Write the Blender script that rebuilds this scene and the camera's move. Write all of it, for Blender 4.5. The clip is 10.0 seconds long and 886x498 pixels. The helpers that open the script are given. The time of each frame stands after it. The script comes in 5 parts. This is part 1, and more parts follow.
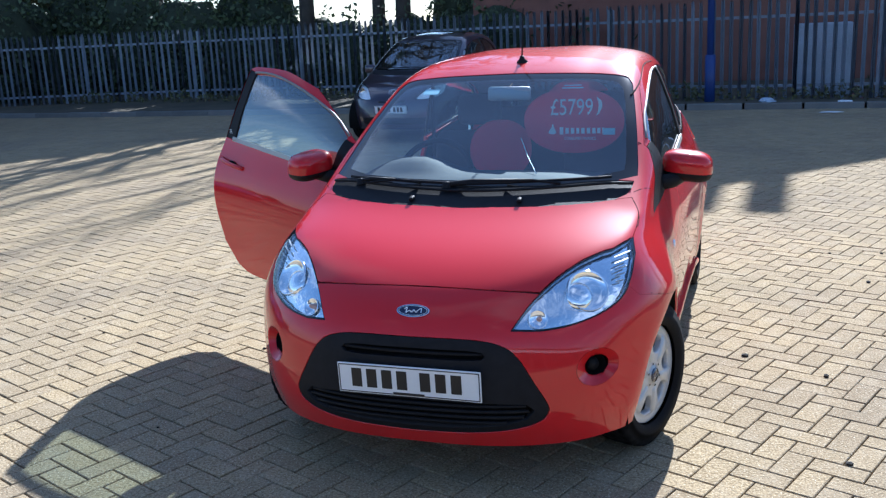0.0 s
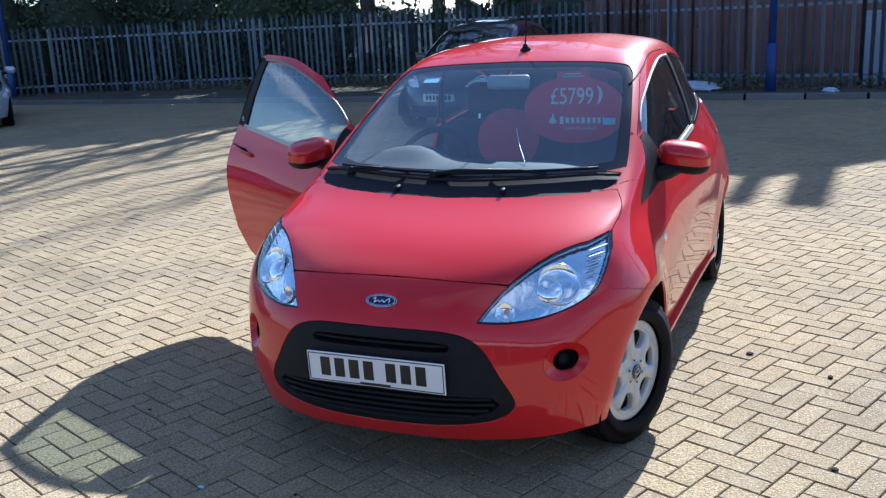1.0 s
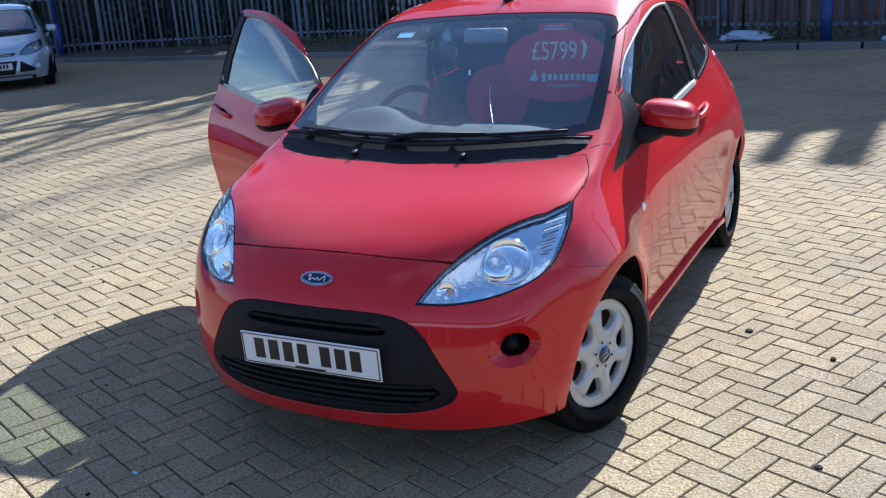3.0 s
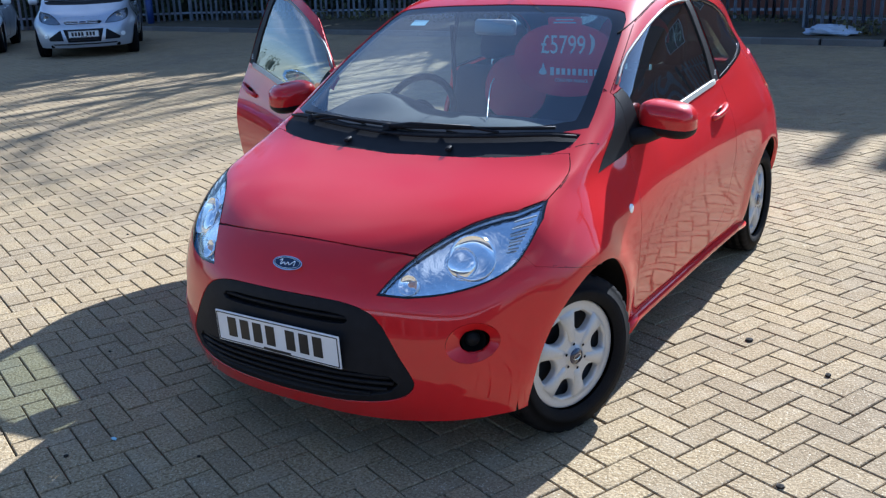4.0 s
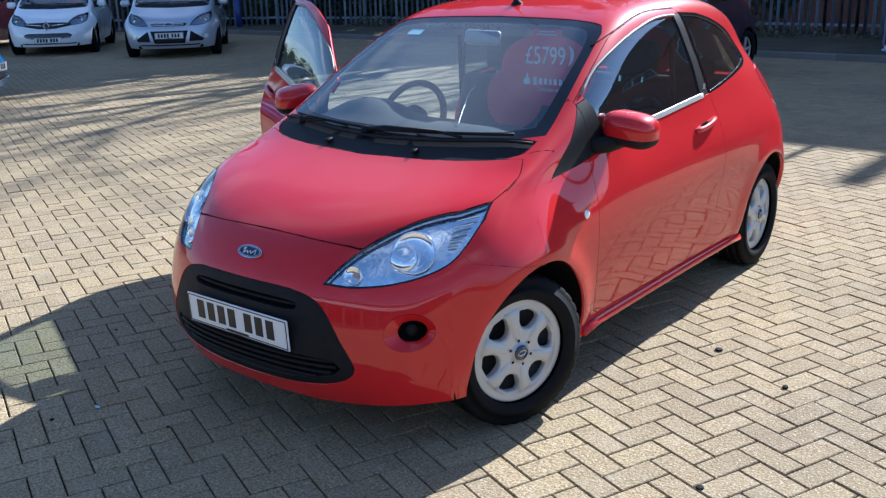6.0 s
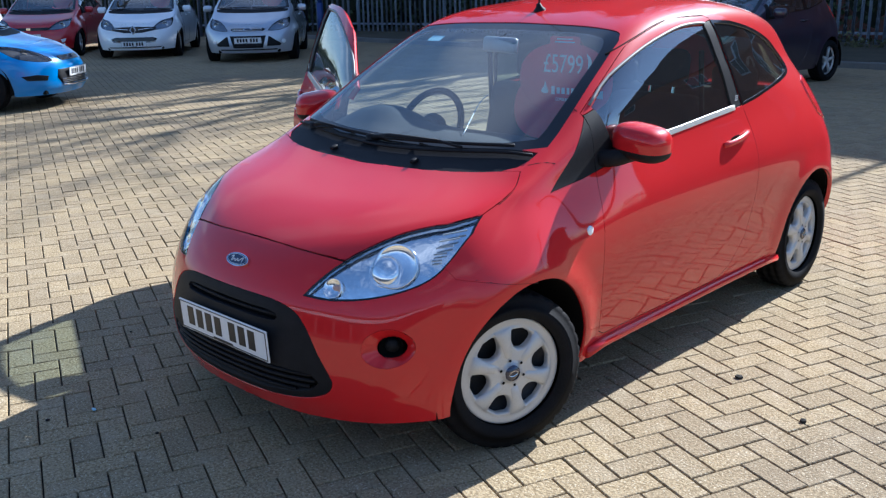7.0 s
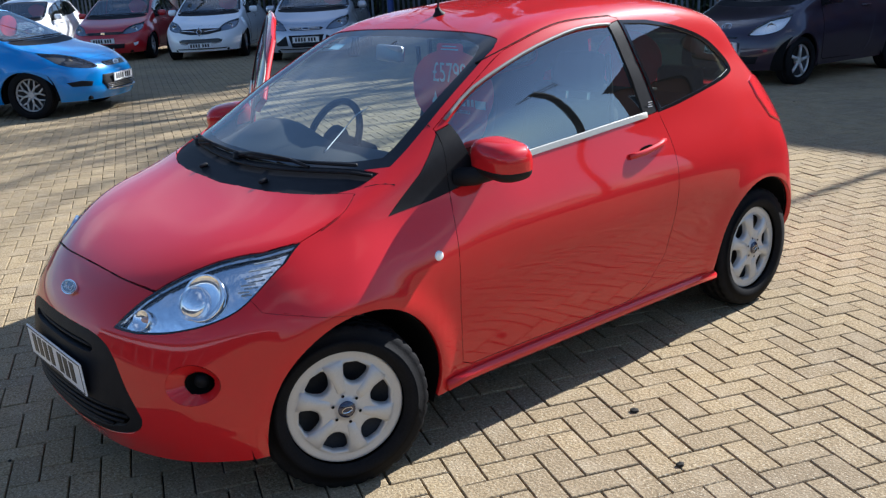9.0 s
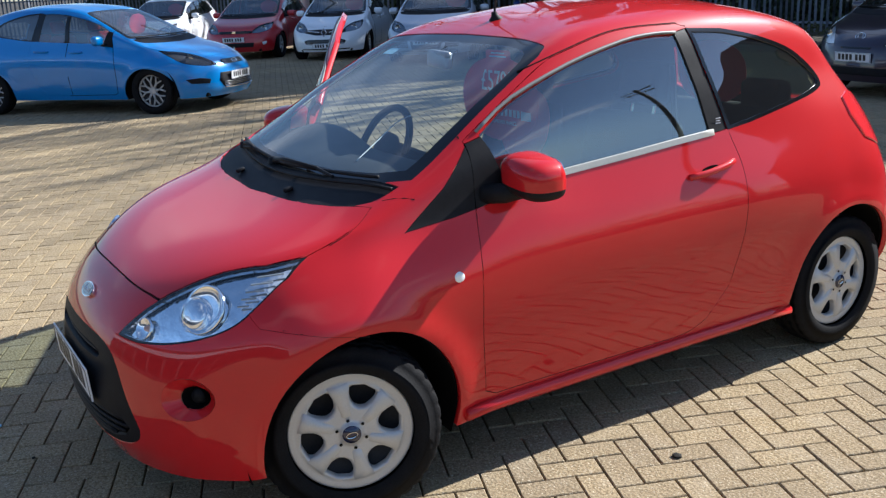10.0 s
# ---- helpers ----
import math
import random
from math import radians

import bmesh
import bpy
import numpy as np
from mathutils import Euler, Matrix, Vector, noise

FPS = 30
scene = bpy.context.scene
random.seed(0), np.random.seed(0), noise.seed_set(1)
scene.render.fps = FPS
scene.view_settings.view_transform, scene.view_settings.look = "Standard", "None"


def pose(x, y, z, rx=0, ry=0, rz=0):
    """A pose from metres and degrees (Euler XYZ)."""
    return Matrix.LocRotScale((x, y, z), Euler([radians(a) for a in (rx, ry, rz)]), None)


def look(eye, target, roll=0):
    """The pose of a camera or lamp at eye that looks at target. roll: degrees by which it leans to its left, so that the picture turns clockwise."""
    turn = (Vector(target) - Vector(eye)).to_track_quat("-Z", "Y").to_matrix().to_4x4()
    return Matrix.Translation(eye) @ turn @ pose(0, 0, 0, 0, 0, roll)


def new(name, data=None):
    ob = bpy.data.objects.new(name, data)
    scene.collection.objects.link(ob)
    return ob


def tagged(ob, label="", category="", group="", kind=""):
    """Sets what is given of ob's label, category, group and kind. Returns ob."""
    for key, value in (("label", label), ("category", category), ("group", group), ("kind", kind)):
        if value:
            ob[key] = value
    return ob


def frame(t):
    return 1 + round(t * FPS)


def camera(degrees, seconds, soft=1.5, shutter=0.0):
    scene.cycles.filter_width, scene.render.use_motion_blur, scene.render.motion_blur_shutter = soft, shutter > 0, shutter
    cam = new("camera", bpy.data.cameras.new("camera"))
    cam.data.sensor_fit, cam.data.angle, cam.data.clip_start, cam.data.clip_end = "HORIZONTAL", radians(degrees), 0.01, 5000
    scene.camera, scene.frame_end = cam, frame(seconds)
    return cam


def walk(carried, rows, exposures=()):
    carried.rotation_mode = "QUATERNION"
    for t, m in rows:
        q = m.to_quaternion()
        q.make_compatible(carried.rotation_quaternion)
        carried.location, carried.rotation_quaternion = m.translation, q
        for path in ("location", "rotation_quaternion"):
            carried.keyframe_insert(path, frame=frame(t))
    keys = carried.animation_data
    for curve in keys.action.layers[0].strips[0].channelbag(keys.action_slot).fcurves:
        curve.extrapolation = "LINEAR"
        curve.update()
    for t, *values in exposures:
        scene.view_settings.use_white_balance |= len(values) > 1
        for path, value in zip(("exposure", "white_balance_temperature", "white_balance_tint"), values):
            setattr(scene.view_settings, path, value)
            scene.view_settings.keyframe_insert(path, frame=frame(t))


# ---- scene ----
cam = camera(50.9, 10.0, soft=1.3)
PATH = [
    (0, (1.111, -4.564, 1.608), (0.473, -2.727, 1.141), -2.7),
    (0.5, (1.246, -4.52, 1.596), (0.55, -2.709, 1.113), -2.7),
    (1, (1.419, -4.41, 1.59), (0.642, -2.632, 1.106), -2.8),
    (1.5, (1.514, -4.307, 1.573), (0.683, -2.558, 1.073), -3.8),
    (2, (1.528, -4.173, 1.547), (0.707, -2.42, 1.043), -3.4),
    (2.5, (1.554, -4.078, 1.558), (0.724, -2.335, 1.033), -3.6),
    (2.7, (1.577, -4.048, 1.557), (0.728, -2.321, 1.012), -4.0),
    (3.8, (1.907, -3.833, 1.58), (0.914, -2.212, 0.958), -1.7),
    (4, (1.958, -3.816, 1.585), (0.922, -2.215, 0.981), -2.1),
    (4.5, (2.089, -3.84, 1.562), (1.004, -2.269, 0.965), -2.2),
    (5, (2.191, -3.882, 1.595), (1.099, -2.314, 1.002), -2.5),
    (5.2, (2.22, -3.881, 1.599), (1.12, -2.315, 1.016), -2.5),
    (6.3, (2.519, -3.61, 1.588), (1.28, -2.156, 0.996), -0.9),
    (6.5, (2.557, -3.557, 1.591), (1.286, -2.132, 0.996), -0.8),
    (7, (2.608, -3.406, 1.574), (1.277, -2.025, 1.009), -1.2),
    (7.5, (2.649, -3.192, 1.584), (1.254, -1.856, 1.065), -1.7),
    (8, (2.763, -2.981, 1.588), (1.337, -1.673, 1.081), -3.1),
    (8.5, (2.954, -2.762, 1.597), (1.508, -1.486, 1.07), -2.8),
    (9, (3.045, -2.609, 1.595), (1.565, -1.392, 1.02), -3.2),
    (9.5, (3.078, -2.413, 1.573), (1.54, -1.266, 1.006), -2.2),
    (10, (3.078, -2.221, 1.574), (1.437, -1.222, 1.019), -2.7),
]
walk(cam, [(t, look(eye, target, roll)) for t, eye, target, roll in PATH], [(0, 1.40, 5240, 9.8), (2.5, 1.31, 5270, 9.8), (4.5, 1.32, 5300, 9.8), (7.5, 1.21, 5460, 9.6), (10, 1.02, 5830, 9.6)])

from mathutils.bvhtree import BVHTree

# ---- world, sun, exposure ----
SUN_EL, SUN_AZ = radians(35.0), radians(2.0)      # the sun stands behind the car, towards +y
sun_way = Vector((math.sin(SUN_AZ) * math.cos(SUN_EL), math.cos(SUN_AZ) * math.cos(SUN_EL), math.sin(SUN_EL)))
world = bpy.data.worlds.new("sky")
scene.world = world
world.use_nodes = True
wn = world.node_tree.nodes
sky = wn.new("ShaderNodeTexSky")
sky.sky_type = "NISHITA"
sky.sun_disc = False
sky.sun_elevation, sky.sun_rotation = SUN_EL, SUN_AZ
sky.air_density, sky.dust_density, sky.ozone_density = 1.0, 0.35, 3.0
wn["Background"].inputs["Strength"].default_value = 0.075
wl = world.node_tree.links
# scattered fair-weather clouds all round
way_in, apart, lift_, flat_x, flat_y, join = wn.new("ShaderNodeTexCoord"), wn.new("ShaderNodeSeparateXYZ"), wn.new("ShaderNodeMath"), wn.new("ShaderNodeMath"), wn.new("ShaderNodeMath"), wn.new("ShaderNodeCombineXYZ")
wl.new(way_in.outputs["Generated"], apart.inputs[0])
lift_.operation, flat_x.operation, flat_y.operation = "ADD", "DIVIDE", "DIVIDE"
lift_.inputs[1].default_value = 0.18
wl.new(apart.outputs[2], lift_.inputs[0])
for node, k in ((flat_x, 0), (flat_y, 1)):
    wl.new(apart.outputs[k], node.inputs[0])
    wl.new(lift_.outputs[0], node.inputs[1])
    wl.new(node.outputs[0], join.inputs[k])
cloud, cover, blend = wn.new("ShaderNodeTexNoise"), wn.new("ShaderNodeMapRange"), wn.new("ShaderNodeMix")
cloud.inputs["Scale"].default_value, cloud.inputs["Detail"].default_value = 1.3, 7
cover.inputs["From Min"].default_value, cover.inputs["From Max"].default_value, cover.inputs["To Max"].default_value = 0.54, 0.74, 0.55
wl.new(join.outputs[0], cloud.inputs["Vector"])
wl.new(cloud.outputs["Fac"], cover.inputs["Value"])
blend.data_type = "RGBA"
wl.new(cover.outputs[0], blend.inputs[0])
wl.new(sky.outputs[0], blend.inputs[6])
blend.inputs[7].default_value = (9.5, 9.6, 9.9, 1)
wl.new(blend.outputs[2], wn["Background"].inputs["Color"])
sun = new("sun", bpy.data.lights.new("sun", "SUN"))
sun.data.energy, sun.data.angle, sun.data.color = 5.0, radians(0.55), (1.0, 0.94, 0.85)
sun.matrix_world = look(sun_way * 60, (0, 0, 0))


# ---- materials ----
def material(name, colour, rough=0.5, metal=0.0, vary=0.12, scale=8.0, fine=120.0, bump=0.0, coat=0.0, spec=0.5, second=None, per=""):
    """A surface with a slow stain and a fine grain; per: 'object' or 'island' varies each piece."""
    m = bpy.data.materials.new(name)
    m.use_nodes = True
    n, l = m.node_tree.nodes, m.node_tree.links
    b = n["Principled BSDF"]
    b.inputs["Roughness"].default_value, b.inputs["Metallic"].default_value = rough, metal
    b.inputs["Coat Weight"].default_value, b.inputs["Coat Roughness"].default_value = coat, 0.035
    b.inputs["Coat IOR"].default_value = 1.48
    b.inputs["Specular IOR Level"].default_value = spec
    geo = n.new("ShaderNodeTexCoord")
    big, small = n.new("ShaderNodeTexNoise"), n.new("ShaderNodeTexNoise")
    big.inputs["Scale"].default_value, small.inputs["Scale"].default_value = scale, fine
    big.inputs["Detail"].default_value, small.inputs["Detail"].default_value = 5, 3
    for t in (big, small):
        l.new(geo.outputs["Object"], t.inputs["Vector"])
    add = n.new("ShaderNodeMath")
    add.operation = "ADD"
    l.new(big.outputs["Fac"], add.inputs[0])
    l.new(small.outputs["Fac"], add.inputs[1])
    value = add.outputs[0]
    if per:
        info = n.new("ShaderNodeObjectInfo" if per == "object" else "ShaderNodeNewGeometry")
        more = n.new("ShaderNodeMath")
        more.operation = "MULTIPLY_ADD"
        l.new(info.outputs["Random" if per == "object" else "Random Per Island"], more.inputs[0])
        more.inputs[1].default_value = 0.45
        l.new(value, more.inputs[2])
        value = more.outputs[0]
    ramp = n.new("ShaderNodeMapRange")
    ramp.inputs["From Min"].default_value, ramp.inputs["From Max"].default_value = (0.6, 1.4) if not per else (0.82, 1.62)
    l.new(value, ramp.inputs["Value"])
    mix = n.new("ShaderNodeMix")
    mix.data_type = "RGBA"
    lo = [c * (1 - vary) for c in colour]
    hi = second or [min(1, c * (1 + vary)) for c in colour]
    mix.inputs[6].default_value, mix.inputs[7].default_value = (*lo, 1), (*hi, 1)
    l.new(ramp.outputs[0], mix.inputs[0])
    l.new(mix.outputs[2], b.inputs["Base Color"])
    if bump:
        bp = n.new("ShaderNodeBump")
        bp.inputs["Strength"].default_value, bp.inputs["Distance"].default_value = bump, 0.004
        l.new(small.outputs["Fac"], bp.inputs["Height"])
        l.new(bp.outputs[0], b.inputs["Normal"])
    return m


def glass_material(name, tint, straight=0.08, dust=0.0):
    """A pane: clear, with a mirror sheen that grows towards grazing view; straight: the sheen seen head on."""
    m = bpy.data.materials.new(name)
    m.use_nodes = True
    n, l = m.node_tree.nodes, m.node_tree.links
    n.remove(n["Principled BSDF"])
    clear, shine, mix, facing = n.new("ShaderNodeBsdfTransparent"), n.new("ShaderNodeBsdfGlossy"), n.new("ShaderNodeMixShader"), n.new("ShaderNodeLayerWeight")
    clear.inputs["Color"].default_value = (*tint, 1)
    shine.inputs["Roughness"].default_value = 0.01
    facing.inputs["Blend"].default_value = 0.5
    power, scale_ = n.new("ShaderNodeMath"), n.new("ShaderNodeMath")
    power.operation, scale_.operation = "POWER", "MULTIPLY_ADD"
    power.inputs[1].default_value = 4.5
    scale_.inputs[1].default_value, scale_.inputs[2].default_value = 1 - straight, straight
    l.new(facing.outputs["Facing"], power.inputs[0])
    l.new(power.outputs[0], scale_.inputs[0])
    l.new(scale_.outputs[0], mix.inputs[0])
    l.new(clear.outputs[0], mix.inputs[1])
    l.new(shine.outputs[0], mix.inputs[2])
    top_ = mix.outputs[0]
    if dust:
        film_, over = n.new("ShaderNodeBsdfDiffuse"), n.new("ShaderNodeMixShader")
        film_.inputs["Color"].default_value = (0.62, 0.62, 0.60, 1)
        over.inputs[0].default_value = dust
        l.new(top_, over.inputs[1])
        l.new(film_.outputs[0], over.inputs[2])
        top_ = over.outputs[0]
    l.new(top_, n["Material Output"].inputs["Surface"])
    return m


RED = material("red_paint", (0.53, 0.014, 0.017), 0.42, 0.0, 0.04, 2.0, 300, coat=1.0, spec=0.04)
BLUE = material("blue_paint", (0.002, 0.215, 0.60), 0.3, 0.15, 0.05, 2, 300, coat=1.0)
WHITE = material("white_paint", (0.82, 0.84, 0.86), 0.3, 0.0, 0.03, 2, 300, coat=1.0)
SILVER = material("silver_paint", (0.47, 0.50, 0.56), 0.32, 0.5, 0.04, 2, 300, coat=1.0)
PLUM = material("plum_paint", (0.028, 0.016, 0.032), 0.3, 0.2, 0.1, 2, 300, coat=1.0)
DARKRED = material("dark_red_paint", (0.46, 0.008, 0.016), 0.3, 0.1, 0.05, 2, 300, coat=1.0)
BLACK = material("black_plastic", (0.014, 0.014, 0.016), 0.55, 0, 0.3, 30, 400, bump=0.15, spec=0.12)
GLOSSBLACK = material("black_gloss", (0.008, 0.008, 0.009), 0.12, 0, 0.1, 20, 200)
# near-black for liners and undersides, and for shade painted into hollows
VOID = material("black_shade_and_liner", (0.006, 0.006, 0.006), 0.9, 0, 0.2, spec=0.1)
RUBBER = material("tyre_rubber", (0.010, 0.010, 0.011), 0.75, 0, 0.35, 12, 180, bump=0.25, spec=0.1)
CAP = material("silver_wheel_cover", (0.52, 0.52, 0.51), 0.36, 0.25, 0.06, 9, 160)
CHROME = material("chrome", (0.80, 0.80, 0.82), 0.08, 1.0, 0.03)
STEEL = material("dark_steel", (0.03, 0.03, 0.033), 0.6, 0.4, 0.3)
TRIM = material("dark_grey_cabin_plastic", (0.013, 0.014, 0.016), 0.75, 0, 0.2, 10, 350, bump=0.15)
CLOTH = material("dark_seat_cloth", (0.02, 0.021, 0.025), 0.9, 0, 0.3, 15, 500, bump=0.3)
LINING = material("pale_grey_headlining", (0.35, 0.35, 0.34), 0.9, 0, 0.1, 6, 300)
CARPET = material("black_carpet", (0.012, 0.012, 0.013), 0.95, 0, 0.4, 20, 500)
PLATE = material("white_number_plate", (0.78, 0.79, 0.80), 0.35, 0, 0.02, 5, 100)
INK = material("black_lettering", (0.012, 0.012, 0.014), 0.4, 0, 0.1)
REDCARD = material("red_card", (0.68, 0.03, 0.06), 0.55, 0, 0.04, 6, 80)
WHITEPRINT = material("white_print", (0.80, 0.82, 0.84), 0.5, 0, 0.02)
PALEBLUE = material("pale_blue_print", (0.45, 0.72, 0.85), 0.5, 0, 0.05)
NAVY = material("navy_enamel", (0.006, 0.012, 0.05), 0.15, 0.2, 0.1, coat=1)
GREYLINE = material("grey_lamp_ribs", (0.30, 0.34, 0.38), 0.4, 0.2, 0.1)
BELT = material("pale_belt_strip", (0.40, 0.40, 0.37), 0.34, 0, 0.1, 10, 100)
AMBER = material("orange_bulb", (0.62, 0.36, 0.26), 0.3, 0, 0.1)
REFLECTOR = material("lamp_reflector", (0.94, 0.96, 0.98), 0.10, 1.0, 0.05, 25, 200)
LAMPCHROME = material("faceted_lamp_chrome", (0.93, 0.96, 0.99), 0.10, 1.0, 0.04, 22, 34, bump=0.55)
GREYSEAL = material("grey_rubber_seal", (0.20, 0.20, 0.19), 0.5, 0, 0.15, 10, 120)
LAMPGREY = material("grey_lamp_shell", (0.20, 0.22, 0.25), 0.25, 0.7, 0.1, 20, 60)
LAMPSHELL = material("bright_lamp_bezel", (0.90, 0.94, 0.98), 0.22, 0.05, 0.05, 25, 150, coat=1.0)
REDLENS = material("red_lamp_lens", (0.75, 0.03, 0.035), 0.08, 0, 0.15, 40, 200, coat=1)
GLASS = glass_material("window_glass", (0.72, 0.86, 0.88), 0.165, 0.010)
SIDEGLASS = glass_material("side_glass", (0.54, 0.66, 0.60), 0.27, 0.01)
FARGLASS = glass_material("far_window_glass", (0.50, 0.55, 0.56), 0.22, 0.01)
LENS = glass_material("clear_lens", (0.98, 0.99, 1.0), 0.09)



# ---- mesh helpers ----
def part(name, bm, mat, parent=None, label="", smooth=False, place=None):
    """Links a bmesh as one mesh object under a thing or under a part."""
    me = bpy.data.meshes.new(name)
    bm.to_mesh(me)
    bm.free()
    return link(name, me, mat, parent, label, smooth, place)


def link(name, me, mat, parent=None, label="", smooth=False, place=None):
    if len(me.materials) == 0:
        me.materials.append(mat)
    if smooth:
        me.shade_smooth()
    ob = new(name, me)
    if parent is not None:
        ob.parent = parent
    if place is not None:
        ob.matrix_basis = place
    if label:
        tagged(ob, label)
    return ob


def empty(name, place=None):
    ob = new(name)
    ob.empty_display_size = 0.1
    if place is not None:
        ob.matrix_basis = place
    return ob


def box(size, at=(0, 0, 0), bevel=0.0, bm=None, turn=None, segments=2):
    """A box with rounded edges, added to bm."""
    bm = bm or bmesh.new()
    m = Matrix.Translation(at) @ (turn or Matrix()) @ Matrix.Diagonal((*size, 1))
    vs = bmesh.ops.create_cube(bm, size=1, matrix=m)["verts"]
    if bevel:
        es = list({e for v in vs for e in v.link_edges})
        bmesh.ops.bevel(bm, geom=es, offset=bevel, segments=segments, affect="EDGES", profile=0.5)
    return bm


def lathe(profile, turns=48, axis="x", bm=None, at=(0, 0, 0)):
    """A profile of (along the axis, radius) swept round the axis."""
    bm = bm or bmesh.new()
    rings = []
    for a, r in profile:
        ring = []
        for i in range(turns):
            w = 2 * math.pi * i / turns
            p = (a, r * math.cos(w), r * math.sin(w)) if axis == "x" else ((r * math.cos(w), a, r * math.sin(w)) if axis == "y" else (r * math.cos(w), r * math.sin(w), a))
            ring.append(bm.verts.new(Vector(p) + Vector(at)))
        rings.append(ring)
    for r0, r1 in zip(rings, rings[1:]):
        for i in range(turns):
            j = (i + 1) % turns
            bm.faces.new((r0[i], r0[j], r1[j], r1[i]))
    bmesh.ops.recalc_face_normals(bm, faces=bm.faces)
    return bm


def tube(points, radius, sides=8, bm=None, taper=None):
    """A round bar along points."""
    bm = bm or bmesh.new()
    pts = [Vector(p) for p in points]
    rings = []
    side = None
    for i, p in enumerate(pts):
        d = (pts[min(i + 1, len(pts) - 1)] - pts[max(i - 1, 0)]).normalized()
        if side is None:
            side = d.orthogonal().normalized()
        side = (side - d * side.dot(d)).normalized()
        up = d.cross(side)
        r = radius if taper is None else radius + (taper - radius) * i / max(1, len(pts) - 1)
        rings.append([bm.verts.new(p + (side * math.cos(2 * math.pi * k / sides) + up * math.sin(2 * math.pi * k / sides)) * r) for k in range(sides)])
    for a, b in zip(rings, rings[1:]):
        for k in range(sides):
            bm.faces.new((a[k], a[(k + 1) % sides], b[(k + 1) % sides], b[k]))
    bm.faces.new(rings[0][::-1])
    bm.faces.new(rings[-1])
    return bm


def slab(outline, depth, bm=None, m=None):
    """A flat plate: outline in the xy plane, its face up (+z) at z = depth."""
    bm = bm or bmesh.new()
    m = m or Matrix()
    lo = [bm.verts.new(m @ Vector((x, y, 0))) for x, y in outline]
    hi = [bm.verts.new(m @ Vector((x, y, depth))) for x, y in outline]
    bm.faces.new(hi)
    bm.faces.new(lo[::-1])
    for i in range(len(lo)):
        j = (i + 1) % len(lo)
        bm.faces.new((lo[i], lo[j], hi[j], hi[i]))
    bmesh.ops.recalc_face_normals(bm, faces=bm.faces)
    return bm


def smooth_loop(points, closed=True, steps=6):
    """A smooth curve through 2D or 3D points."""
    p = np.array(points, float)
    n = len(p)
    out = []
    for i in range(n if closed else n - 1):
        a, b, c, d = (p[(i - 1) % n], p[i], p[(i + 1) % n], p[(i + 2) % n]) if closed else (p[max(i - 1, 0)], p[i], p[i + 1], p[min(i + 2, n - 1)])
        for k in range(steps):
            t = k / steps
            out.append(0.5 * (2 * b + (c - a) * t + (2 * a - 5 * b + 4 * c - d) * t * t + (3 * b - a - 3 * c + d) * t ** 3))
    if not closed:
        out.append(p[-1])
    return [tuple(q) for q in out]


def writing(name, text, height, mat, parent, place, label="", squeeze=1.0):
    """Flat lettering of the built-in font as a mesh, its foot in the middle of place."""
    cu = bpy.data.curves.new(name, "FONT")
    cu.body, cu.size, cu.align_x, cu.extrude = text, height / 0.73, "CENTER", 0.0006
    tmp = new(name + "_tmp", cu)
    me = bpy.data.meshes.new_from_object(tmp.evaluated_get(bpy.context.evaluated_depsgraph_get()))
    bpy.data.objects.remove(tmp)
    bpy.data.curves.remove(cu)
    me.materials.clear()
    return link(name, me, mat, parent, label, False, place @ Matrix.Diagonal((squeeze, 1, 1, 1)))


# ---- car body: control lines run from the nose's middle round the side to the tail's middle ----
SILL = [(0, -1.74, .19), (.36, -1.70, .19), (.585, -1.58, .19), (.70, -1.42, .195), (.75, -1.15, .20), (.76, -.86, .20), (.755, -.55, .20), (.755, -.15, .20),
        (.755, .3, .20), (.755, .7, .20), (.75, 1.1, .22), (.73, 1.43, .26), (.52, 1.56, .28), (.28, 1.62, .28), (0, 1.64, .28)]
LOWER = [(0, -1.79, .30), (.37, -1.745, .30), (.605, -1.605, .30), (.732, -1.42, .30), (.785, -1.15, .31), (.785, -.86, .30), (.775, -.55, .30), (.775, -.15, .30),
         (.775, .3, .30), (.785, .7, .30), (.780, 1.1, .32), (.752, 1.44, .36), (.58, 1.61, .38), (.29, 1.66, .38), (0, 1.68, .38)]
WAIST = [(0, -1.785, .45), (.37, -1.74, .45), (.615, -1.605, .45), (.748, -1.41, .46), (.81, -1.15, .47), (.80, -.86, .46), (.797, -.55, .46), (.795, -.15, .46),
         (.795, .3, .46), (.80, .7, .47), (.802, 1.1, .48), (.765, 1.43, .50), (.59, 1.62, .50), (.30, 1.675, .50), (0, 1.69, .50)]
WIDE = [(0, -1.755, .58), (.36, -1.705, .59), (.60, -1.57, .60), (.750, -1.39, .63), (.805, -1.13, .67), (.795, -.86, .69), (.797, -.55, .71), (.80, -.15, .73),
        (.80, .3, .74), (.803, .7, .75), (.790, 1.1, .74), (.752, 1.41, .72), (.57, 1.59, .69), (.30, 1.64, .69), (0, 1.655, .69)]
SHOULDER = [(0, -1.69, .67), (.33, -1.645, .68), (.565, -1.49, .73), (.69, -1.32, .78), (.728, -1.10, .82), (.727, -.86, .86), (.737, -.55, .925), (.735, -.15, .95),
            (.732, .3, .965), (.722, .7, .972), (.700, 1.1, .975), (.645, 1.38, .955), (.48, 1.52, .93), (.26, 1.57, .93), (0, 1.585, .93)]
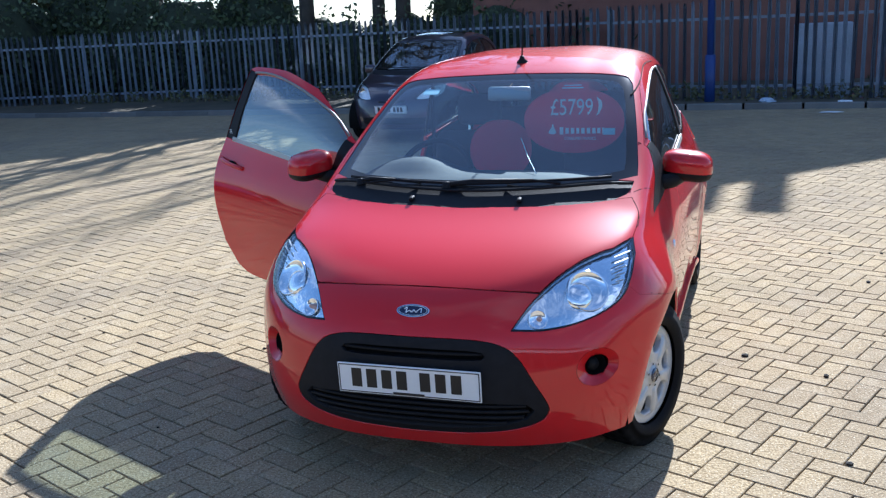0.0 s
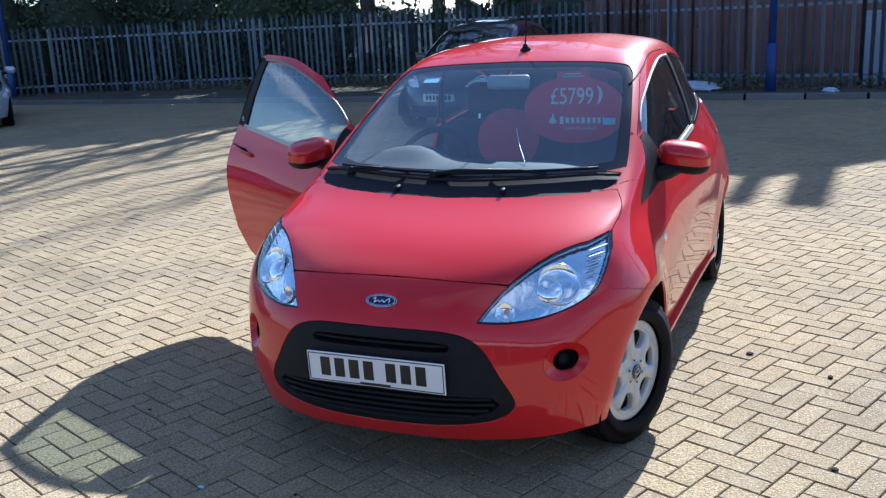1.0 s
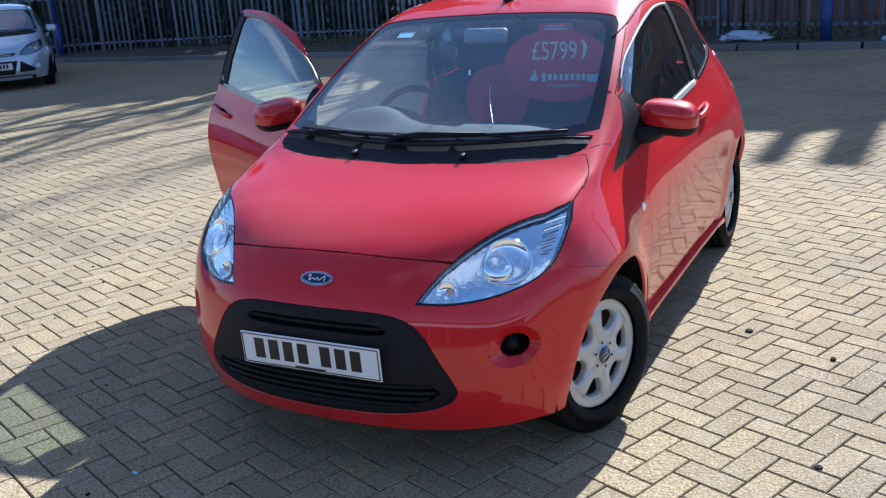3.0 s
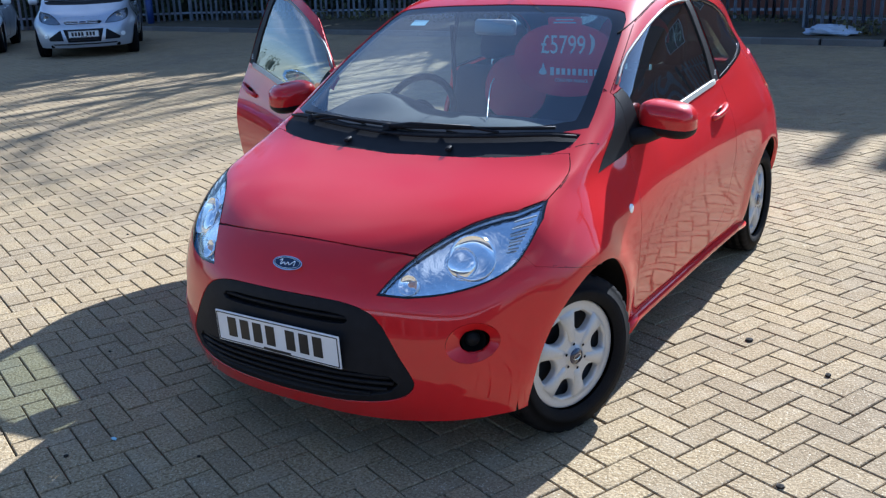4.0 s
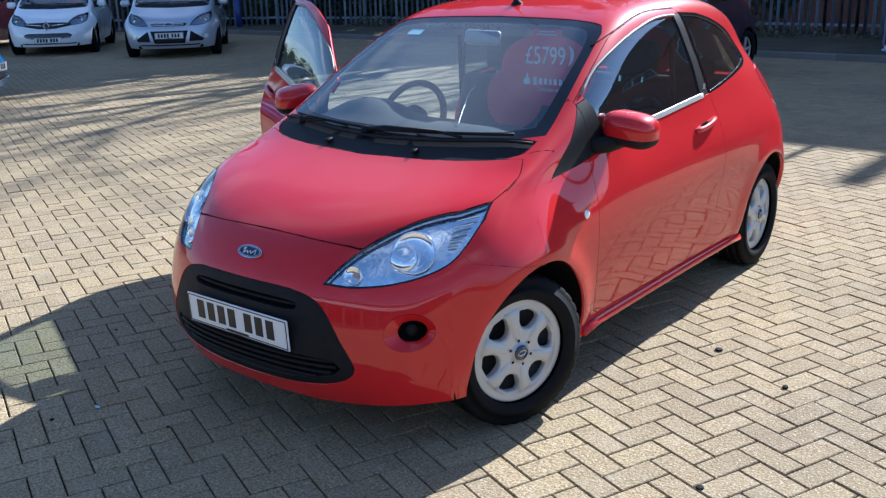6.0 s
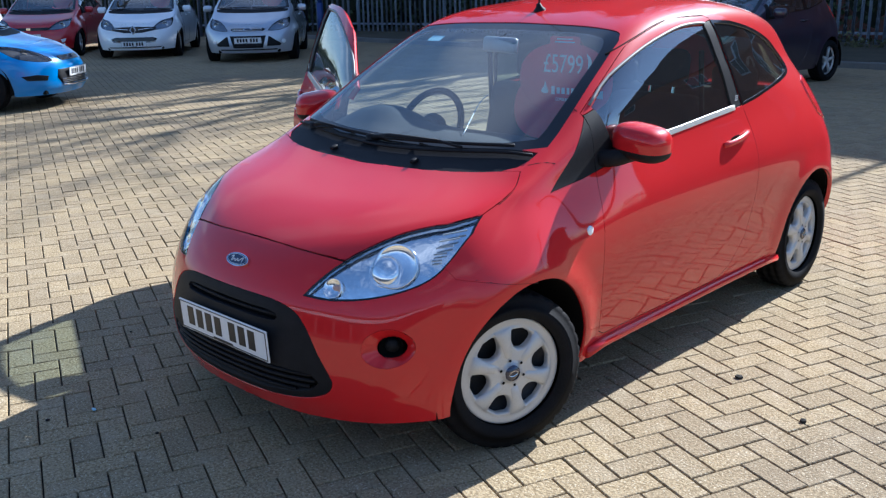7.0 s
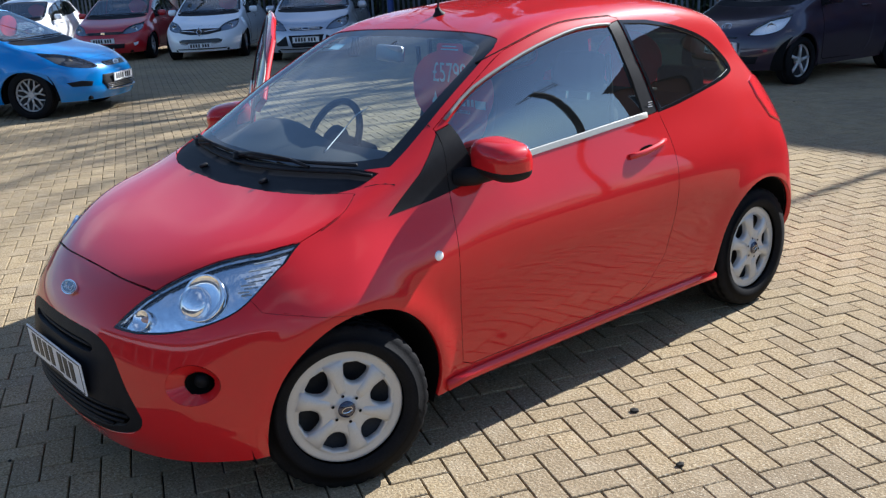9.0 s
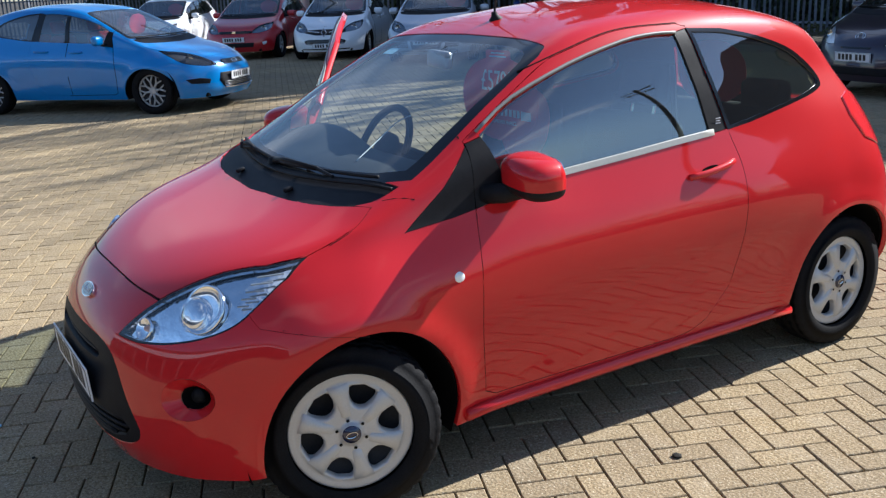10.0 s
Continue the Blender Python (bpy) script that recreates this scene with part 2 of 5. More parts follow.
UPPER = [(0, -1.63, .715), (.30, -1.58, .735), (.51, -1.42, .795), (.64, -1.26, .835), (.69, -1.07, .88), (.70, -.86, .955), (.70, -.55, 1.08), (.675, -.15, 1.18),
         (.665, .3, 1.20), (.645, .7, 1.19), (.60, 1.05, 1.16), (.55, 1.30, 1.13), (.42, 1.42, 1.10), (.22, 1.465, 1.10), (0, 1.48, 1.10)]
CANT = [(0, -1.53, .77), (.24, -1.48, .79), (.40, -1.34, .835), (.52, -1.18, .875), (.57, -1.04, .92), (.61, -.82, 1.02), (.60, -.50, 1.20), (.565, -.15, 1.355),
        (.565, .3, 1.395), (.55, .7, 1.385), (.52, 1.02, 1.34), (.47, 1.2, 1.30), (.34, 1.30, 1.27), (.18, 1.33, 1.27), (0, 1.34, 1.27)]
CROWN = [(0, -1.42, .815), (.15, -1.38, .82), (.25, -1.28, .855), (.33, -1.15, .895), (.36, -1.05, .93), (.36, -.87, 1.025), (.35, -.53, 1.205), (.33, -.15, 1.385),
         (.33, .3, 1.455), (.33, .7, 1.445), (.31, 1.02, 1.39), (.28, 1.22, 1.335), (.20, 1.28, 1.315), (.10, 1.30, 1.315), (0, 1.305, 1.315)]
MIDDLE = [(0, -1.32, .845), (0, -1.28, .855), (0, -1.22, .875), (0, -1.12, .905), (0, -1.04, .94), (0, -.88, 1.03), (0, -.53, 1.21), (0, -.15, 1.39),
          (0, .3, 1.465), (0, .7, 1.455), (0, 1.03, 1.40), (0, 1.23, 1.345), (0, 1.27, 1.335), (0, 1.285, 1.33), (0, 1.29, 1.325)]


def spline(p, steps, mirror_lo, mirror_hi):
    """Smooth values along axis 0 of p, the steps in each span, by chord-length tangents."""
    flip = np.array([-1, 1, 1])
    lo = p[1] * flip if mirror_lo else 2 * p[0] - p[1]
    hi = p[-2] * flip if mirror_hi else 2 * p[-1] - p[-2]
    q = np.concatenate([lo[None], p, hi[None]])
    d = np.maximum(np.linalg.norm(np.diff(q, axis=0), axis=2), 1e-3)[..., None] ** 0.7
    out = []
    for i in range(1, len(q) - 2):
        d0, d1, d2 = d[i - 1], d[i], d[i + 1]
        m1 = ((q[i] - q[i - 1]) / d0 * d1 + (q[i + 1] - q[i]) / d1 * d0) / (d0 + d1) * d1
        m2 = ((q[i + 1] - q[i]) / d1 * d2 + (q[i + 2] - q[i + 1]) / d2 * d1) / (d1 + d2) * d1
        for k in range(steps):
            t = k / steps
            out.append((2 * t ** 3 - 3 * t * t + 1) * q[i] + (t ** 3 - 2 * t * t + t) * m1 + (3 * t * t - 2 * t ** 3) * q[i + 1] + (t ** 3 - t * t) * m2)
    out.append(p[-1])
    return np.array(out)


def half_body(rows=11, cols=9):
    """The left half of the skin (x >= 0) as a bmesh that carries its smooth normals."""
    net = np.array([SILL, LOWER, WAIST, WIDE, SHOULDER, UPPER, CANT, CROWN, MIDDLE], float)
    net = spline(net, cols, False, True)                       # across
    net = spline(net.transpose(1, 0, 2), rows, True, True)      # along
    # the bonnet is drawn as one even sheet
    ease = lambda t: np.clip(t, 0, 1) ** 2 * (3 - 2 * np.clip(t, 0, 1))
    col = np.arange(net.shape[1])[None, :] / cols
    wt = ease((col - 4.5) / 0.9) * ease((-0.97 - net[..., 1]) / 0.12)
    x, y = net[..., 0], net[..., 1]
    terms = np.stack([x ** (2 * i) * (y + 1.3) ** j for i in range(3) for j in range(4) if i + j < 5], axis=-1)
    use = wt > 0.25
    fit = np.linalg.lstsq(terms[use], net[..., 2][use], rcond=None)[0]
    net[..., 2] = net[..., 2] * (1 - wt) + (terms @ fit) * wt
    # the arches flare a little
    for cy in (-1.125, 1.135):
        r = np.hypot(net[..., 1] - cy, net[..., 2] - .275)
        flare = .013 * np.exp(-((r - .345) / .055) ** 2) * (net[..., 0] > .6) * ease((.80 - net[..., 2]) / .15)
        net[..., 0] += flare
    bm = bmesh.new()
    layer = bm.verts.layers.float_vector.new("nrm")
    vs = []
    for i in range(net.shape[0]):
        row = []
        for j in range(net.shape[1]):
            row.append(bm.verts.new(net[i, j]))
        vs.append(row)
    for i in range(net.shape[0] - 1):
        for j in range(net.shape[1] - 1):
            bm.faces.new((vs[i][j], vs[i + 1][j], vs[i + 1][j + 1], vs[i][j + 1]))
    bm.normal_update()
    if vs[60][20].normal.x < 0:
        bmesh.ops.reverse_faces(bm, faces=bm.faces)
        bm.normal_update()
    for v in bm.verts:
        n = v.normal.copy()
        if abs(v.co.x) < 1e-5:
            n.x = 0
        v[layer] = n.normalized()
    return bm


def inside(poly, a, b):
    hit = False
    j = len(poly) - 1
    for i in range(len(poly)):
        (xi, yi), (xj, yj) = poly[i], poly[j]
        if (yi > b) != (yj > b) and a < (xj - xi) * (b - yi) / (yj - yi) + xi:
            hit = not hit
        j = i
    return hit


def carve(bm, region, poly, axis, where, mark):
    """Cuts the outline poly, seen along an axis (0: from the side, 1: from the front, 2: from above), into the skin, and marks the faces within it."""
    a, b = {0: (1, 2), 1: (0, 2), 2: (0, 1)}[axis]
    out = Vector((0, 0, 0))
    out[axis] = 1
    lo = [min(p[k] for p in poly) - 0.06 for k in (0, 1)]
    hi = [max(p[k] for p in poly) + 0.06 for k in (0, 1)]

    def near(f):
        c = f.calc_center_median()
        return lo[0] < c[a] < hi[0] and lo[1] < c[b] < hi[1] and where(c, f.normal)
    faces = {f for f in bm.faces if near(f)}
    n = len(poly)
    for i in range(n):
        p, q = poly[i], poly[(i + 1) % n]
        if abs(p[0] - q[0]) + abs(p[1] - q[1]) < 1e-6:
            continue
        x0, x1, y0, y1 = min(p[0], q[0]), max(p[0], q[0]), min(p[1], q[1]), max(p[1], q[1])
        touched = []
        for f in faces:
            us, ws = [v.co[a] for v in f.verts], [v.co[b] for v in f.verts]
            if max(us) >= x0 and min(us) <= x1 and max(ws) >= y0 and min(ws) <= y1:
                touched.append(f)
        if not touched:
            continue
        co, way = Vector((0, 0, 0)), Vector((0, 0, 0))
        co[a], co[b] = p
        way[a], way[b] = q[0] - p[0], q[1] - p[1]
        geom = list({v for f in touched for v in f.verts}) + list({e for f in touched for e in f.edges}) + touched
        got = bmesh.ops.bisect_plane(bm, geom=geom, dist=1e-5, plane_co=co, plane_no=way.cross(out).normalized())
        faces = {f for f in faces if f.is_valid} | {g for g in got["geom"] if isinstance(g, bmesh.types.BMFace)}
    for f in faces:
        c = f.calc_center_median()
        if inside(poly, c[a], c[b]):
            f[region] = mark


def arc(cx, cy, r, n=48, squash=1.0):
    return [(cx + r * math.cos(2 * math.pi * i / n), cy + squash * r * math.sin(2 * math.pi * i / n)) for i in range(n)]


BONNET, BUMPER, DOOR, DOORGLASS, SAIL, POST, QUARTER, LAMP, GRILLE, FOG, FRIT, SCREEN, COWL, REARGLASS, TAIL, GONE, INTAKE, LAMPEDGE, QSEAL, SAILDOOR = range(1, 21)
body = half_body()
tree = BVHTree.FromBMesh(body)


def on_front(x, z):
    return tree.ray_cast(Vector((abs(x), -3, z)), Vector((0, 1, 0)))[0].y


def on_side(y, z):
    return tree.ray_cast(Vector((3, y, z)), Vector((-1, 0, 0)))[0].x


def beside(y, z):
    """Whether the flank reaches (y, z) as seen from the side."""
    got = tree.ray_cast(Vector((3, y, z)), Vector((-1, 0, 0)))[0]
    return got is not None and got.x > .55


def on_top(x, y):
    return tree.ray_cast(Vector((abs(x), y, 3)), Vector((0, 0, -1)))[0].z


mark = body.faces.layers.int.new("mark")
side = lambda c, n: c.x > 0.42 and n.x > 0.30
front = lambda c, n: c.y < -1.12
top = lambda c, n: n.z > 0.25 and c.z > 0.6 and c.y < -0.8
# nose: everything ahead of the wing, under the bonnet's edge
carve(body, mark, [(-2.0, .10), (-2.0, .90), (-1.50, .90), (-1.40, .665), (-1.24, .625), (-1.10, .60), (-1.10, .10)], 0, lambda c, n: c.y < -1.0, BUMPER)
bon = smooth_loop([(-.02, on_front(0, .722)), (.2, on_front(.2, .719)), (.32, on_front(.32, .715)), (.42, on_front(.42, .708))], False) + \
    [(.47, on_front(.47, .70)), (.55, on_front(.55, .72)), (.62, on_front(.62, .745)), (.67, on_front(.67, .79)), (.684, -1.25)] + \
    smooth_loop([(.69, -1.15), (.685, -1.06), (.65, -.985)], False) + smooth_loop([(.62, -1.0), (.5, -1.05), (.3, -1.095), (-.02, -1.115)], False)
carve(body, mark, bon, 2, top, BONNET)
lamp = smooth_loop([(.342, .605), (.395, .682), (.46, .742), (.53, .784), (.60, .806)], False) + smooth_loop([(.63, .810), (.66, .821), (.686, .829)], False) + \
    smooth_loop([(.703, .785), (.70, .72), (.678, .668), (.62, .632), (.53, .608), (.43, .599)], False)
carve(body, mark, lamp, 1, front, LAMPEDGE)
lamp_mid = (sum(p[0] for p in lamp) / len(lamp), sum(p[1] for p in lamp) / len(lamp))
carve(body, mark, [(lamp_mid[0] + (p[0] - lamp_mid[0]) * .972, lamp_mid[1] + .001 + (p[1] - lamp_mid[1]) * .957) for p in lamp], 1, front, LAMP)
gril = smooth_loop([(-.02, .582), (.2, .58), (.31, .562), (.37, .52), (.42, .44), (.462, .365), (.468, .33), (.44, .295), (.36, .268), (.2, .25), (-.02, .244)], False, 4)
carve(body, mark, gril, 1, front, GRILLE)
carve(body, mark, [(-.02, .546), (.2, .544), (.25, .538), (.262, .526), (.25, .515), (.2, .512), (-.02, .514)], 1, front, INTAKE)
carve(body, mark, [(-.02, .372), (.3, .366), (.40, .36), (.425, .335), (.40, .307), (.33, .288), (.2, .274), (-.02, .268)], 1, front, INTAKE)
carve(body, mark, arc(.615, .462, .062, 32), 1, front, FOG)
screen = lambda c, n: -1.06 < c.y < 0.1 and n.x < 0.8 and c.z > 0.9
frit = [(-.02, .952), (.3, .958), (.5, .972), (.655, .992)] + smooth_loop([(.648, 1.03), (.615, 1.16), (.575, 1.28), (.553, 1.325), (.50, 1.352), (.3, 1.366), (-.02, 1.372)], False)
pillar_edge = [(x + .022, z) for x, z in smooth_loop([(.655, .992), (.648, 1.03), (.615, 1.16), (.575, 1.28), (.553, 1.325), (.50, 1.352)], False)]
carve(body, mark, [(-.02, .96)] + pillar_edge + [(-.02, 1.372)], 1, screen, 0)
carve(body, mark, frit, 1, screen, FRIT)
pane = [(-.02, .985), (.3, .99), (.5, 1.0), (.60, 1.015)] + smooth_loop([(.60, 1.04), (.575, 1.16), (.545, 1.26), (.515, 1.312), (.46, 1.333), (.3, 1.344), (-.02, 1.348)], False)
carve(body, mark, pane, 1, screen, SCREEN)
carve(body, mark, [(-.02, -1.125), (.3, -1.105), (.42, -1.083), (.52, -1.05), (.59, -1.015), (.628, -.975), (.642, -.93), (.645, -.885), (.5, -.925), (.3, -.972), (-.02, -.995)], 2, lambda c, n: top(c, n) and c.x < 0.67 and c.z > .88, COWL)
door = smooth_loop([(-.66, 1.15), (-.665, .95), (-.69, .72), (-.70, .5), (-.685, .29)], False) + smooth_loop([(-.64, .268), (0, .262), (.22, .262), (.33, .30)], False) + \
    smooth_loop([(.43, .42), (.488, .62), (.505, .85), (.47, 1.0), (.415, 1.2), (.372, 1.372)], False) + smooth_loop([(.33, 1.384), (.05, 1.378), (-.2, 1.325), (-.45, 1.245), (-.60, 1.175)], False)
carve(body, mark, [(-.92, .853), (-.77, .965), (-.655, 1.08), (-.60, 1.06), (-.60, .90), (-.75, .872)], 0, side, SAIL)
carve(body, mark, door, 0, lambda c, n: c.x > 0.42 and (n.x > 0.3 or c.y < 0) and (c.y > 0 or c.x > np.interp(c.z, [p[1] for p in pillar_edge], [p[0] for p in pillar_edge])), DOOR)
carve(body, mark, [(-.659, 1.08), (-.602, 1.098), (-.575, 1.03), (-.545, .942), (-.575, .908), (-.669, .888)], 0, lambda c, n: side(c, n) and c.y > -.672, SAILDOOR)
pillar = [(.305, 1.348), (.318, 1.356), (.369, 1.364), (.410, 1.2), (.466, 1.0), (.378, .993), (.35, 1.14)]
carve(body, mark, pillar, 0, side, POST)
win = smooth_loop([(-.605, 1.105), (-.45, 1.195), (-.2, 1.281), (.05, 1.336), (.20, 1.350), (.305, 1.348)], False) + [(.35, 1.14), (.378, .993), (.05, .972), (-.3, .953), (-.545, .942)]
carve(body, mark, win, 0, side, DOORGLASS)
quarter = [(.392, 1.352), (.43, 1.2), (.485, 1.008)] + smooth_loop([(.6, 1.022), (.85, 1.057), (1.06, 1.092), (1.105, 1.112), (1.07, 1.16), (.95, 1.235), (.75, 1.30), (.55, 1.34)], False)
carve(body, mark, [(.372, 1.366), (.41, 1.2), (.47, .995)] + smooth_loop([(.6, 1.008), (.85, 1.044), (1.07, 1.078), (1.122, 1.11), (1.085, 1.175), (.96, 1.25), (.75, 1.315), (.55, 1.354)], False), 0, side, QSEAL)
carve(body, mark, quarter, 0, side, QUARTER)
carve(body, mark, [(1.225, 1.032), (1.29, 1.05), (1.38, 1.025), (1.44, .94), (1.455, .855), (1.40, .825), (1.29, .87), (1.235, .965)], 0, lambda c, n: c.y > 1.0 and c.x > .5, TAIL)
carve(body, mark, [(-.02, 1.255), (.32, 1.245), (.40, 1.21), (.50, 1.0), (.46, .97), (-.02, .965)], 1, lambda c, n: c.y > 1.2, REARGLASS)
for axle, reach, tall in ((-1.108, .319, 1.04), (1.135, .342, 1.0)):
    carve(body, mark, arc(axle, .275, reach, 56, tall), 0, lambda c, n: c.x > 0.4 and c.z < .75, GONE)


def skin(name, marks, mat, parent, warp=None, sides="LR", gap=0.0, rim=0.012, push=0.0, label=""):
    """One panel of the skin: the faces of these marks on one or both sides, with its edge turned in."""
    nl = body.verts.layers.float_vector["nrm"]
    ids, co, nor, faces = {}, [], [], []
    mine = [f for f in body.faces if f[mark] in marks]
    chosen = set(mine)
    move = {}
    edges = []
    for f in mine:
        for e in f.edges:
            if any(o not in chosen for o in e.link_faces) or (len(e.link_faces) == 1 and max(abs(v.co.x) for v in e.verts) > 1e-4):
                edges.append((f, e))
    if gap:
        for f, e in edges:
            c = f.calc_center_median()
            mid = (e.verts[0].co + e.verts[1].co) / 2
            along = (e.verts[1].co - e.verts[0].co).normalized()
            inward = (c - mid) - along * (c - mid).dot(along)
            for v in e.verts:
                move[v] = move.get(v, Vector()) + inward.normalized()
    for s in sides:
        sx = 1 if s == "L" else -1

        def put(v):
            key = (v, sx if abs(v.co.x) > 1e-5 else 0)
            if key not in ids:
                n = v[nl].normalized()
                p = v.co + n * push
                if v in move and move[v].length > 1e-6:
                    p = p + move[v].normalized() * gap
                p, n = Vector((p.x * sx, p.y, p.z)), Vector((n.x * sx, n.y, n.z))
                if warp:
                    p = warp(p)
                ids[key] = len(co)
                co.append(p)
                nor.append(n)
            return ids[key]
        for f in mine:
            loop = [put(v) for v in f.verts]
            faces.append(loop if sx == 1 else loop[::-1])
        if rim:
            for f, e in edges:
                vs = [v for v in f.verts if v in e.verts]
                i = list(f.verts).index(e.verts[0])
                a, b = (e.verts[0], e.verts[1]) if f.verts[(i + 1) % len(f.verts)] == e.verts[1] else (e.verts[1], e.verts[0])
                pa, pb = co[put(a)], co[put(b)]
                na, nb = nor[put(a)], nor[put(b)]
                k = len(co)
                co.extend([pa.copy(), pb.copy(), pb - nb * rim, pa - na * rim])
                out = (pb - pa).cross(na) * sx
                out = out.normalized() if out.length > 1e-9 else na
                nor.extend([(out + na).normalized(), (out + nb).normalized(), out, out])
                faces.append([k + 1, k, k + 3, k + 2] if sx == 1 else [k, k + 1, k + 2, k + 3])
    me = bpy.data.meshes.new(name)
    me.from_pydata([tuple(p) for p in co], [], faces)
    me.shade_smooth()
    me.normals_split_custom_set_from_vertices([tuple(n) for n in nor])
    return link(name, me, mat, parent, label)



def patch(name, outline, mat, parent, lift=.003, warp=None, label="", view="front", flip=False):
    """A thin panel laid on the skin: outline as seen from the front (x, z) or the side (y, z)."""
    warp = warp or (lambda p: p)
    fine_ = []
    for (a0, b0), (a1, b1) in zip(outline, outline[1:] + outline[:1]):
        k = max(1, int(math.hypot(a1 - a0, b1 - b0) / .03))
        fine_ += [(a0 + (a1 - a0) * i / k, b0 + (b1 - b0) * i / k) for i in range(k)]
    outline = fine_
    cx, cz = sum(p[0] for p in outline) / len(outline), sum(p[1] for p in outline) / len(outline)
    bm = bmesh.new()
    rings = []
    for t, deep in ((1.0, -.008), (1.0, 0), (.86, 0), (.72, 0), (.58, 0), (.44, 0), (.3, 0), (.16, 0), (.04, 0)):
        ring = []
        for a, b in outline:
            u, w = cx + (a - cx) * t, cz + (b - cz) * t
            if view == "front":
                p = Vector((u, on_front(u, w) - lift - deep, w))
            else:
                p = Vector(((on_side(u, w) + lift + deep) * (-1 if flip else 1), u, w))
            ring.append(bm.verts.new(warp(p)))
        rings.append(ring)
    n = len(outline)
    for r0, r1 in zip(rings, rings[1:]):
        for i in range(n):
            bm.faces.new((r0[i], r0[(i + 1) % n], r1[(i + 1) % n], r1[i]))
    bm.faces.new(rings[-1])
    bmesh.ops.recalc_face_normals(bm, faces=bm.faces)
    return part(name, bm, mat, parent, label, True)


# ---- wheels ----
def cover_mesh(radius=0.178, lobes=6, hub=0.05):
    """A pressed wheel cover with rounded openings between broad spokes; its face looks along +x."""
    r0, r1, w0 = .074, .150, .41
    rows = [0.0, .018, .03, .0305, .045, .06, .068] + list(np.linspace(r0, r1, 17)) + [.155, .161, .168, .174, radius, radius - .001]
    cols = 14
    bm = bmesh.new()
    grid = {}

    def depth(r, off):
        d = .012 * (1 - (r / radius) ** 2) + (.006 if r < .0303 else 0.0) - (.02 if r >= radius - .0005 and r < radius - .0001 else 0)
        d -= .006 * math.exp(-((r - .155) / .008) ** 2) * 0.6
        d -= .005 * math.exp(-((off) / 0.09) ** 2) if .06 < r < .15 else 0
        return d
    for ri, r in enumerate(rows):
        t = (r - r0) / (r1 - r0)
        taper = 0.75 + 0.30 * min(max(t, 0), 1)
        w = w0 * taper * max(0.0, 1 - abs(2 * t - 1) ** 2.7) ** (1 / 2.7) if 1e-6 < t < 1 - 1e-6 else 0.0
        for s in range(lobes):
            mid = 2 * math.pi * s / lobes
            half = math.pi / lobes
            for c in range(cols):
                if c < 4:
                    a = -w + 2 * w * c / 4
                else:
                    a = w + (2 * (half - w)) * (c - 4) / (cols - 4)
                ang = mid + a
                d = depth(r, abs(a - half) * 1.0 + .25)
                grid[ri, s * cols + c] = bm.verts.new((d if ri != len(rows) - 1 else d - .03, r * math.cos(ang), r * math.sin(ang)))
    n = lobes * cols
    for ri in range(len(rows) - 1):
        inside_hole = r0 <= (rows[ri] + rows[ri + 1]) / 2 <= r1
        for c in range(n):
            if inside_hole and c % cols < 4:
                continue
            q = (grid[ri, c], grid[ri + 1, c], grid[ri + 1, (c + 1) % n], grid[ri, (c + 1) % n])
            bm.faces.new(q)
    bmesh.ops.remove_doubles(bm, verts=bm.verts, dist=1e-5)
    bmesh.ops.recalc_face_normals(bm, faces=bm.faces)
    if sum(f.normal.x for f in bm.faces) < 0:
        bmesh.ops.reverse_faces(bm, faces=bm.faces)
    edge = [e for e in bm.edges if e.is_boundary and all(.07 < math.hypot(v.co.y, v.co.z) < .152 for v in e.verts)]
    for deep, draw in ((.007, .86), (.018, .97)):
        ex = bmesh.ops.extrude_edge_only(bm, edges=edge)
        for v in ex["geom"]:
            if isinstance(v, bmesh.types.BMVert):
                s = round(math.atan2(v.co.z, v.co.y) / (2 * math.pi / lobes)) * 2 * math.pi / lobes
                cy, cz = .113 * math.cos(s), .113 * math.sin(s)
                v.co.x -= deep
                v.co.y, v.co.z = cy + (v.co.y - cy) * draw, cz + (v.co.z - cz) * draw
        edge = [g for g in ex["geom"] if isinstance(g, bmesh.types.BMEdge)]
    bmesh.ops.recalc_face_normals(bm, faces=bm.faces)
    # a raised panel along each spoke
    hub_tip = min(bm.verts, key=lambda v: v.co.y ** 2 + v.co.z ** 2)
    for s in range(lobes):
        a = 2 * math.pi * (s + .5) / lobes
        rail = []
        for r, w, up in ((.050, .008, -.002), (.056, .010, .004), (.085, .012, .0055), (.118, .019, .0055), (.142, .026, .0045), (.149, .027, -.003)):
            x = .012 * (1 - (r / radius) ** 2)
            rail.append([bm.verts.new((x + (up if abs(q) < w + .001 else -.004), r * math.cos(a) - q * math.sin(a), r * math.sin(a) + q * math.cos(a))) for q in (-w - .006, -w, w, w + .006)])
        for p, q in zip(rail, rail[1:]):
            for k in range(3):
                bm.faces.new((p[k], p[k + 1], q[k + 1], q[k]))
        bm.faces.new((rail[0][0], rail[0][3], hub_tip))
    return bm


